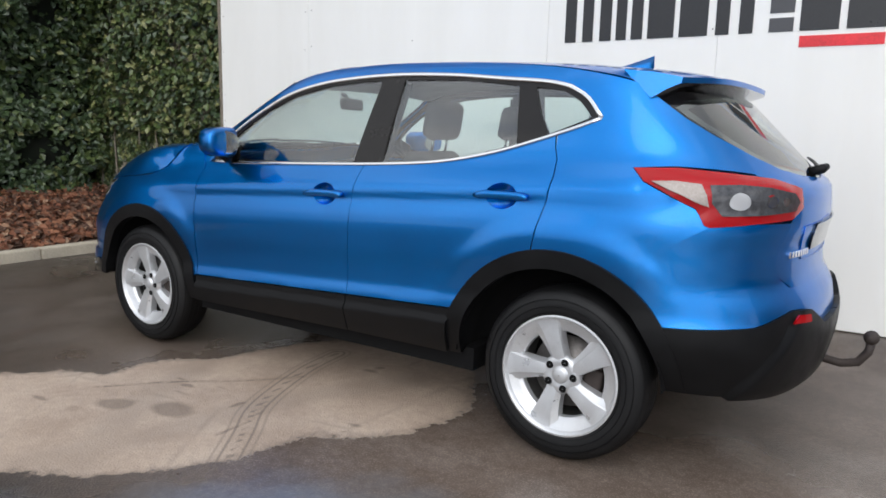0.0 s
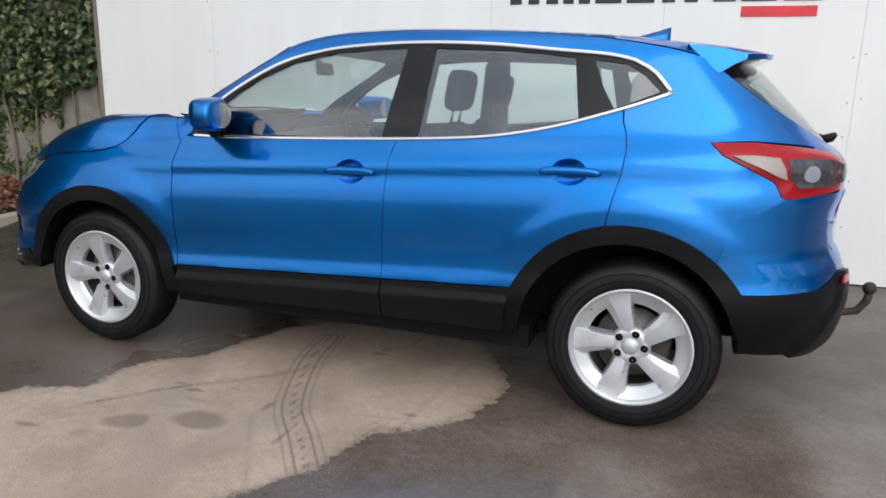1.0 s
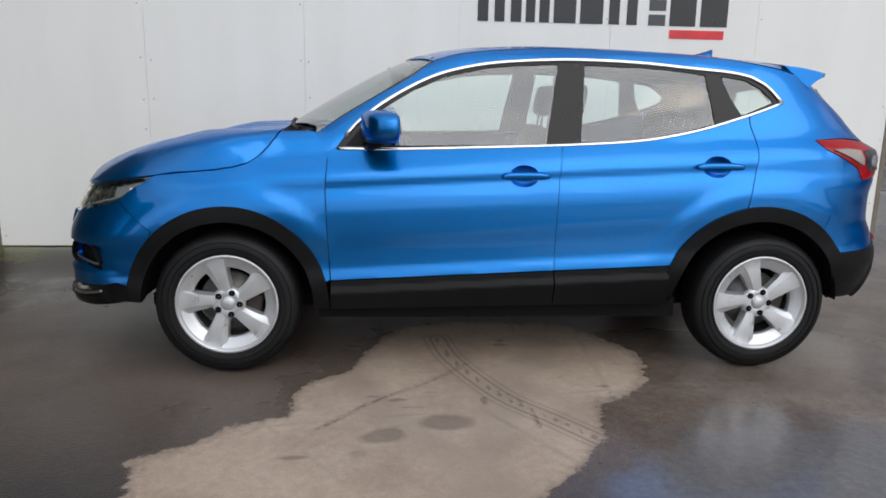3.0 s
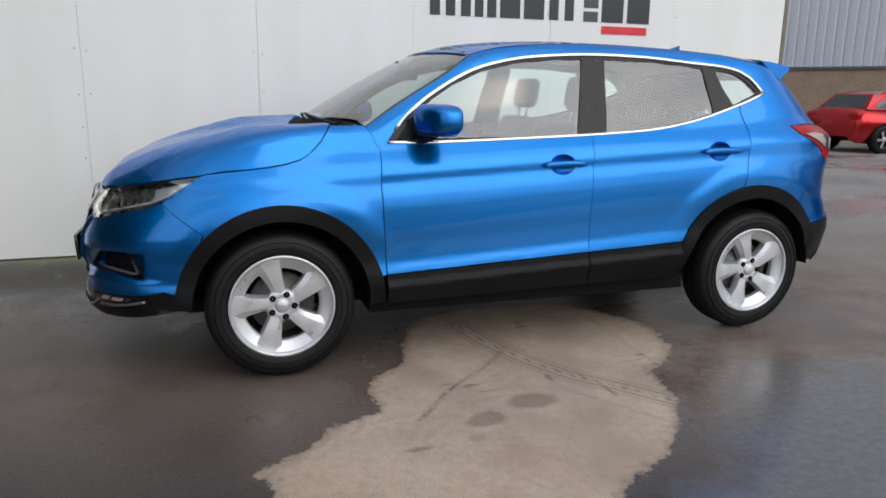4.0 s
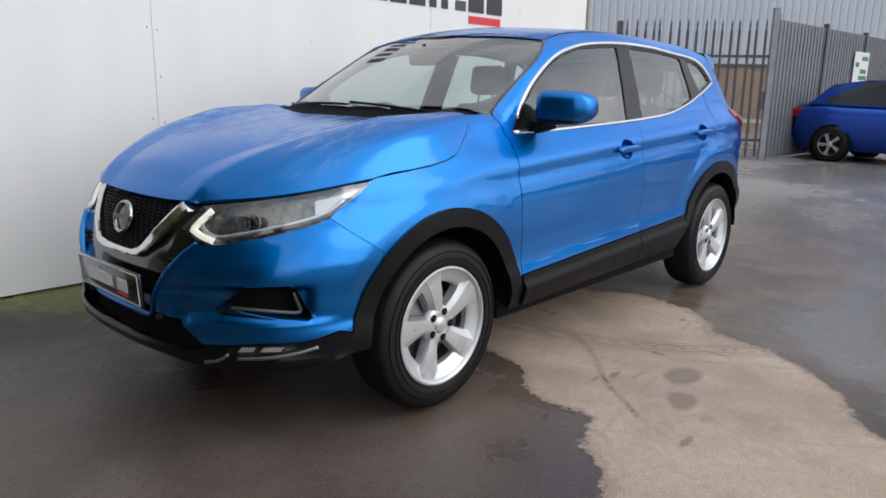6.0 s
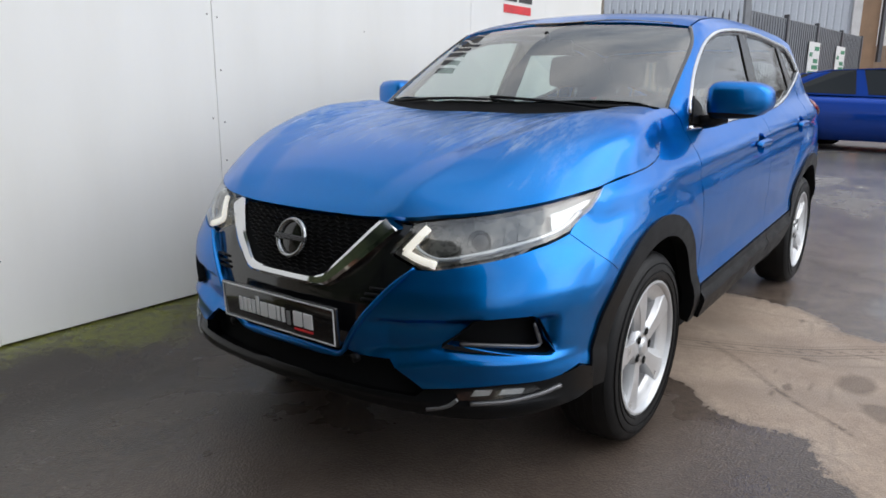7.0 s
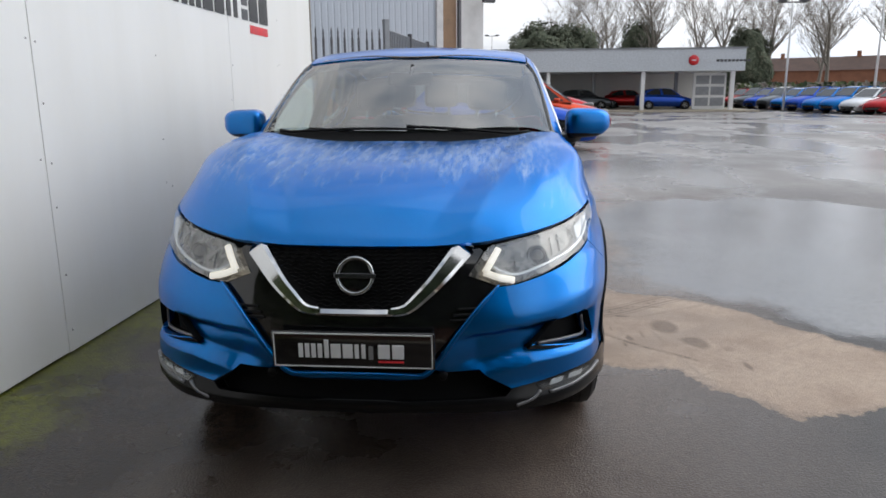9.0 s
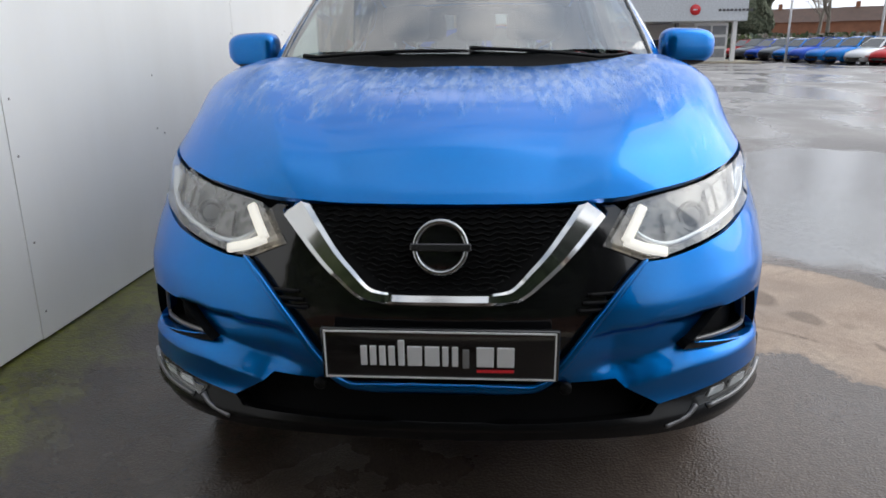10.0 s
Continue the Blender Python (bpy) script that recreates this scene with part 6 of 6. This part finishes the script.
def far_car(name, label, colour, x, y, turn, length=4.2, high=1.48, wide=1.76, roof_paint=None, hatch=.86, group="", detail=True, z=None):
    """A hatchback whose nose points along -x before it is turned."""
    c = thing(name, label, "car", group=group)
    c.matrix_basis = pose(x, y, gz(x, y) if z is None else z, 0, 0, turn)
    L, W = length / 2, wide / 2
    st = [(-1, .35, .50, .70), (-.97, .26, .60, .84), (-.90, .22, .70, .92), (-.75, .20, .80, .97), (-.52, .19, .90, .99), (-.36, .19, .95, 1), (0, .19, .97, 1), (.5, .19, .99, 1), (.75, .20, 1.02, .985), (.90, .22, 1.02, .95), (.97, .27, .98, .88), (1, .36, .80, .80)]
    bm = bmesh.new()
    rows = []
    for s, zl, zb, wk in st:
        zb *= high / 1.48
        rows.append([bm.verts.new((s * L, yy * W * wk, zz)) for yy, zz in ((-.80, zl), (-.97, zl + .16), (-1, (zl + zb) / 2), (-.97, zb - .12), (-.86, zb), (-.45, zb + .035), (0, zb + .045), (.45, zb + .035), (.86, zb), (.97, zb - .12), (1, (zl + zb) / 2), (.97, zl + .16), (.80, zl))])
    for p, q in zip(rows, rows[1:]):
        for i in range(12):
            bm.faces.new((p[i], p[i + 1], q[i + 1], q[i]))
    bm.faces.new(rows[0])
    bm.faces.new(rows[-1][::-1])
    bmesh.ops.recalc_face_normals(bm, faces=bm.faces)
    part("body", bm, colour, c)
    k = high / 1.48
    lo = [(-.50, .95), (.86, 1.03)]
    hi = [(-.16, high - .06), (.06, high), (.45, high - .02), (.70, high - .09)]
    bm = bmesh.new()
    b4 = [bm.verts.new((s * L, sy * W * .86, z * k)) for sy in (-1, 1) for s, z in lo]
    t8 = [bm.verts.new((s * L, sy * W * .66, z)) for sy in (-1, 1) for s, z in hi]
    A, B, C, D = b4
    f = bm.faces.new
    quads_ = {"windscreen": (A, t8[0], t8[4], C), "rear_window": (B, D, t8[7], t8[3])}
    for q in quads_.values():
        f(q)
    for i in range(3):
        f((t8[i], t8[i + 1], t8[i + 5], t8[i + 4]))
    f((A, B, t8[3], t8[2], t8[1], t8[0]))
    f((C, t8[4], t8[5], t8[6], t8[7], D))
    bmesh.ops.recalc_face_normals(bm, faces=bm.faces)
    saved = [v.co.copy() for v in b4 + t8]
    part("cabin", bm, roof_paint or colour, c, smooth=False)
    A, B, C, D, *T = saved

    def pane(nm, pts, inset, out):
        p = [Vector(v) for v in pts]
        mid = sum(p, Vector()) / len(p)
        nn = (p[1] - p[0]).cross(p[2] - p[0]).normalized()
        if nn.dot(mid - Vector((mid.x * .6, 0, .9))) < 0:
            nn.negate()
        bmp = bmesh.new()
        bmp.faces.new([bmp.verts.new(v.lerp(mid, inset) + nn * out) for v in p])
        r = bmesh.ops.extrude_face_region(bmp, geom=list(bmp.faces))
        bmesh.ops.translate(bmp, verts=[v for v in r["geom"] if isinstance(v, bmesh.types.BMVert)], vec=-nn * .01)
        bmesh.ops.recalc_face_normals(bmp, faces=bmp.faces)
        part(nm, bmp, far_glass, c, smooth=False)
    pane("windscreen", (A, T[0], T[4], C), .10, .008)
    pane("rear_window", (B, D, T[7], T[3]), .14, .008)
    for a, b, t in ((A, B, T[:4]), (C, D, T[4:])):
        m1, mt = a.lerp(b, .48), t[1].lerp(t[2], .42)
        pane("side_window", (a.lerp(b, .04), m1.lerp(a, .03), mt.lerp(t[0], .03), t[1], t[0]), .10, .008)
        pane("side_window", (m1.lerp(b, .04), b.lerp(a, .08), t[3], t[2], mt), .10, .008)
    for sx in (-.63, .62):
        for sy in (-1, 1):
            bm = bmesh.new()
            lathe(bm, [(.36, -.012), (.36, .006), (.002, .007)], 28, Matrix.Translation((sx * L, sy * W * .985, .31)) @ pose(0, 0, 0, -90 * sy, 0, 0))
            part("arch", bm, dark_void, c)
            wheel_far(c, sx * L, sy * (W - .085), .31, sy)
    for sy in (-1, 1):
        if detail:
            bm = bmesh.new()
            bm_box(bm, -L * .96, -L * .80, min(sy * W * .52, sy * W * .88), max(sy * W * .52, sy * W * .88), .62 * k, .75 * k, .03)
            part("headlight", bm, lamp_mid, c)
            bm = bmesh.new()
            bm_box(bm, L * .86, L * .995, min(sy * W * .55, sy * W * .90), max(sy * W * .55, sy * W * .90), .78 * k, .95 * k, .03)
            part("tail_light", bm, red_lens, c)
            bm = bmesh.new()
            bm_box(bm, -L * .36, -L * .28, min(sy * W * .95, sy * W * 1.12), max(sy * W * .95, sy * W * 1.12), .95 * k, 1.07 * k, .03)
            part("mirror", bm, colour, c)
    box("grille", -L * 1.004, -L * .985, -W * .55, W * .55, .34, .46, gloss_black, c, .01)
    return c


far_glass = principled("dark_car_glass", (.02, .024, .026), .06, 0.0, Coat_Weight=.5)
far_car("hatchback_car", "dark blue hatchback parked in the yard", paint_dark, 11.75, -.45, 83, 4.25, 1.46, 1.78)
far_car("hatchback_car", "orange hatchback with black glass parked in the yard", paint_orange, 15.6, -1.35, 83, 4.1, 1.46, 1.74)
far_car("suv_car", "red sport utility car parked in the yard", paint_red, 19.8, -1.35, 83, 4.4, 1.68, 1.82)
far_car("saloon_car", "red coupe parked by the brick building", paint_red, 14.1, 9.0, 176, 3.9, 1.40, 1.72)
far_car("parked_car", "black car parked behind the red one", paint_grey, 13.0, 13.2, 140, 4.3, 1.5, 1.78)

# ---- showroom canopy across the yard ----
show = thing("showroom_canopy", "flat-roofed car showroom with a silver fascia on white posts", "building", (50, -.3, gz(50, 0)))
silver = worn("silver_fascia", (.62, .65, .69), .4, .2, scale=.4, vary=.06, fine=10, bump=0)
white_post = worn("white_post", (.84, .84, .84), .5, scale=2, vary=.06)
box("fascia", 0, 14, -17.6, 4.0, 2.85, 4.42, silver, show, .03)
box("fascia_cap", -.06, 14, -17.7, 4.1, 4.42, 4.52, galv_pale, show)
for y in (-16.9, -10.5, -3.6):
    box("canopy_post", .3, .62, y - .14, y + .14, 0, 2.85, white_post, show)
for y in (-7.4, -13.8):
    box("canopy_post", 4.2, 4.5, y - .12, y + .12, 0, 2.85, galv_pale, show)
box("showroom_wall", 9.0, 9.3, -17.4, 4.0, 0, 2.85, worn("showroom_wall", (.80, .79, .77), .6, scale=.5, vary=.06), show)
box("brick_wall", .4, .7, -2.8, 4.0, 0, 2.85, worn("tan_brick", (.35, .24, .16), .9, scale=1.5, fine=12), show)
for y in (1.5, -1.2):
    box("wall_pier", .28, .398, y - .12, y + .12, 0, 2.85, worn("dark_pier", (.10, .09, .085), .8), show)
bm = bmesh.new()
lathe(bm, [(.36, 0), (.36, .05), (.002, .055)], 24, Matrix.Translation((-.02, -13.95, 3.62)) @ pose(0, 0, 0, 0, -90, 0))
part("round_emblem", bm, ink_red, show, "red round emblem")
box("emblem_bar", -.10, -.08, -14.1, -13.8, 3.58, 3.66, band_w, show)
for k in range(9):
    box("fascia_mark", -.03, -.004, -15.75 - .27 * k, -15.55 - .27 * k, 3.5, 3.66, galv, show)
far_car("display_car", "blue car on show under the canopy", paint_dark, 53.0, -13.0, 90, 4.3, 1.55, 1.8, detail=False, z=gz(54, -8) + .10)
far_car("display_car", "red car on show under the canopy", paint_red, 56.5, -11.0, 75, 4.1, 1.45, 1.75, detail=False, z=gz(54, -8) + .10)
far_car("display_car", "grey car on show under the canopy", paint_grey, 54.0, -7.0, 80, 4.3, 1.5, 1.78, detail=False, z=gz(54, -8) + .10)
far_car("display_car", "white car on show under the canopy", paint_white, 52.0, -3.4, 82, 4.3, 1.5, 1.78, detail=False, z=gz(54, -8) + .10)
kiosk = thing("display_stand", "white display stand with grey pictures", "stand", (51.5, -15.9, gz(50, 0)))
box("stand_panel", 0, .2, -1.2, 1.2, .1, 2.75, white_post, kiosk)
for k in range(3):
    for j in range(2):
        box("stand_picture", -.03, -.002, -1.05 + 1.1 * j, -.1 + 1.1 * j, .35 + .8 * k, .95 + .8 * k, galv_pale, kiosk)
pad = tagged(box("pavement", 48.6, 64, -18.7, 4.2, gz(50, 0) - .1, gz(50, 0) + .10, kerb_stone), "pale concrete plinth under the showroom", "pavement", kind="structure")
paints = [paint_white, paint, paint, paint_dark, paint, paint_grey, paint_dark, paint_grey, paint_red]
words = ["white", "bright blue", "bright blue", "dark blue", "bright blue", "grey", "dark blue", "grey", "red"]
for i, (p_, w_) in enumerate(zip(paints, words)):
    far_car("row_car", w_ + " car parked in a row at the yard's edge", p_, 42.5 + 2.25 * i, -23.5 + .24 * i, -70, 4.25, 1.62 + .08 * (i % 2), 1.80, group="cars parked in a row", detail=False)
far_car("row_car", "red car parked in a row at the yard's edge", paint_red, 40.2, -23.8, -70, 4.2, 1.62, 1.78, group="cars parked in a row", detail=False)

# ---- lamp posts, houses, trees ----
for x, y, h in ((50, -20.8, 7.5), (43.5, -23.8, 7.2), (92, -30, 10), (80, -4.5, 8.8), (100, 1.0, 9)):
    lp = thing("lamp_post", "slender pale lamp post with twin floodlights", "lamp post", (x, y, gz(x, y)), group="yard lamp posts")
    bm = bmesh.new()
    tube(bm, [(0, 0, 0), (0, 0, h)], [.09, .055], 10)
    part("pole", bm, white_post, lp)
    box("cross_arm", -.04, .04, -.9, .9, h - .04, h + .04, galv, lp)
    for s in (-1, 1):
        box("lamp_head", -.25, .25, s * .75 - .28, s * .75 + .28, h + .03, h + .16, galv, lp, .03)


def house(x, y, turn, w, dpt, eave, ridge):
    h = thing("house", "red brick house with a dark tiled gable roof beyond the yard", "house", (x, y, gz(x, y) - .05), turn=turn, group="houses beyond the yard")
    wall_m = house_brick
    box("wall", -w / 2, w / 2, -dpt / 2, dpt / 2, 0, eave, wall_m, h)
    bm = bmesh.new()
    e = .35
    v = [bm.verts.new(c) for c in ((-w / 2 - e, -dpt / 2 - e, eave - .1), (w / 2 + e, -dpt / 2 - e, eave - .1), (w / 2 + e, dpt / 2 + e, eave - .1), (-w / 2 - e, dpt / 2 + e, eave - .1), (-w / 2 - e, 0, ridge), (w / 2 + e, 0, ridge))]
    for f in ((0, 1, 5, 4), (2, 3, 4, 5), (0, 4, 3), (1, 2, 5), (0, 3, 2, 1)):
        bm.faces.new([v[i] for i in f])
    part("roof", bm, house_roof, h, smooth=False)
    for k in range(3):
        for r in range(2):
            wx = -w / 2 + w * (k + .5) / 3
            win = box("window", wx - .55, wx + .55, -dpt / 2 - .03, -dpt / 2 + .02, .9 + 2.5 * r, 2.1 + 2.5 * r, far_glass, h)
            box("window_frame", wx - .62, wx + .62, -dpt / 2 - .045, -dpt / 2 - .031, .84 + 2.5 * r, .92 + 2.5 * r, white_post, win)
    box("chimney", w * .3, w * .3 + .7, -.35, .35, ridge - .8, ridge + .9, wall_m, h)
    return h


house_brick, house_roof = worn("house_brick", (.33, .15, .09), .9, scale=.8, fine=10), worn("roof_tile", (.13, .085, .07), .85, scale=.8, fine=12)
house(150, -62, 65, 14, 9, 5.0, 7.6)
house(132, -68, 60, 12, 8, 4.8, 7.2)
house(176, -60, 60, 14, 9, 4.8, 7.4)
bark = worn("grey_bark", (.27, .24, .205), .95, scale=3, fine=30)
twig_m = worn("twigs", (.32, .285, .25), .95, scale=2, bump=0)


def bare_tree(seed, high):
    r = random.Random(seed)
    t = thing("bare_tree", "tall leafless winter tree with fine branches", "tree", group="bare trees")
    trunk, crown = bmesh.new(), bmesh.new()

    def limb(bm, p, d, length, rad, level):
        pts, rads = [p], [rad]
        n = 5
        for i in range(n):
            d = (d + Vector((r.uniform(-.16, .16), r.uniform(-.16, .16), .05))).normalized()
            p = p + d * length / n
            pts.append(p)
            rads.append(rad * (1 - .72 * (i + 1) / n))
        tube(bm, pts, rads, 6 if level < 2 else 3, cap=False)
        if level < 4:
            for k in range((11, 6, 6, 5)[level]):
                i = r.randint(2 if level == 0 else 1, n)
                a = r.uniform(0, 2 * math.pi)
                side = (Vector((math.cos(a), math.sin(a), r.uniform(.25, .9))) + d * .7).normalized()
                limb(trunk if level < 1 else crown, pts[i], side, length * r.uniform(.42, .62), max(rads[i] * .55, .012), level + 1)
    limb(trunk, Vector((0, 0, 0)), Vector((0, 0, 1)), high * .62, high * .017, 0)
    part("trunk", trunk, bark, t)
    part("crown", crown, twig_m, t)
    return t


protos = [bare_tree(11, 15), bare_tree(23, 17)]
spots_ = [(88, -12, 1), (96, -16, .9), (104, -10, 1), (82, -17.5, .95), (78, -29, 1.05), (84, -25, .9), (72, -33, 1.1), (90, -33, 1), (68, -37, 1.0), (98, -27, 1.1), (86, -38, .95), (110, -20, 1.1), (62, -38, .9)]
for i, (x, y, s) in enumerate(spots_):
    m = pose(x, y, gz(x, y) - .1, 0, 0, 57 * i)
    if i < 2:
        protos[i].matrix_basis = m
    else:
        copy_thing(protos[i % 2], m)


fir_dark, fir_mid = leaf_of("fir_leaf", (.10, .12, .078), (.16, .18, .12), .8), leaf_of("pale_fir_leaf", (.15, .17, .11), (.22, .23, .16), .8)


def evergreen(x, y, w, h, seed):
    rg = np.random.default_rng(seed)
    t = thing("evergreen_tree", "dark dense evergreen tree beyond the showroom", "tree", (x, y, gz(x, y) - .05), group="evergreens")
    bm = bmesh.new()
    tube(bm, [(0, 0, 0), (0, 0, h * .5)], [.35, .2], 8)
    part("trunk", bm, bark, t)
    n = 16000
    c = rg.normal(0, 1, (n, 3))
    c /= np.linalg.norm(c, axis=1, keepdims=True)
    lump = np.array([noise.noise((a * 2.2 + seed, b * 2.2, e * 2.2)) for a, b, e in c])
    rr = (1 + .38 * lump) * rg.uniform(.72, 1.0, n)
    p = c * rr[:, None] * [w, w, h * .46] + [0, 0, h * .52]
    o = leaf_mesh("foliage", p, c + [0, 0, .4], .22, [fir_dark, fir_mid], 1.5, .2, seed, (rg.random(n) < .25).astype(int))
    o.parent = t
    return t


evergreen(74, -4.5, 3.6, 8.6, 3)
evergreen(78, -8.0, 3.4, 8.8, 4)
evergreen(84, -16.5, 2.4, 9.5, 6)
evergreen(70, -24.5, 2.2, 7.5, 7)
n = 5000
hp = np.stack([rng.uniform(65, 70, n), rng.uniform(-48, -17, n), gz(65, -30) + rng.random(n) * 2.0], -1)
tagged(leaf_mesh("boundary_hedge", hp, np.tile([-1., 0, .5], (n, 1)), .38, [ivy_dark, ivy_mid, twig_m], 1.5, .2, 9), "low scrubby hedge along the yard's far edge", "hedge", kind="stuff")
far_bank = tagged(box("backdrop", 250, 252, -280, 160, -1, 8.0, worn("far_woods", (.10, .10, .085), .95, scale=.15, vary=.35, fine=1.5, bump=0)), "low line of distant woodland", "woods", kind="structure")
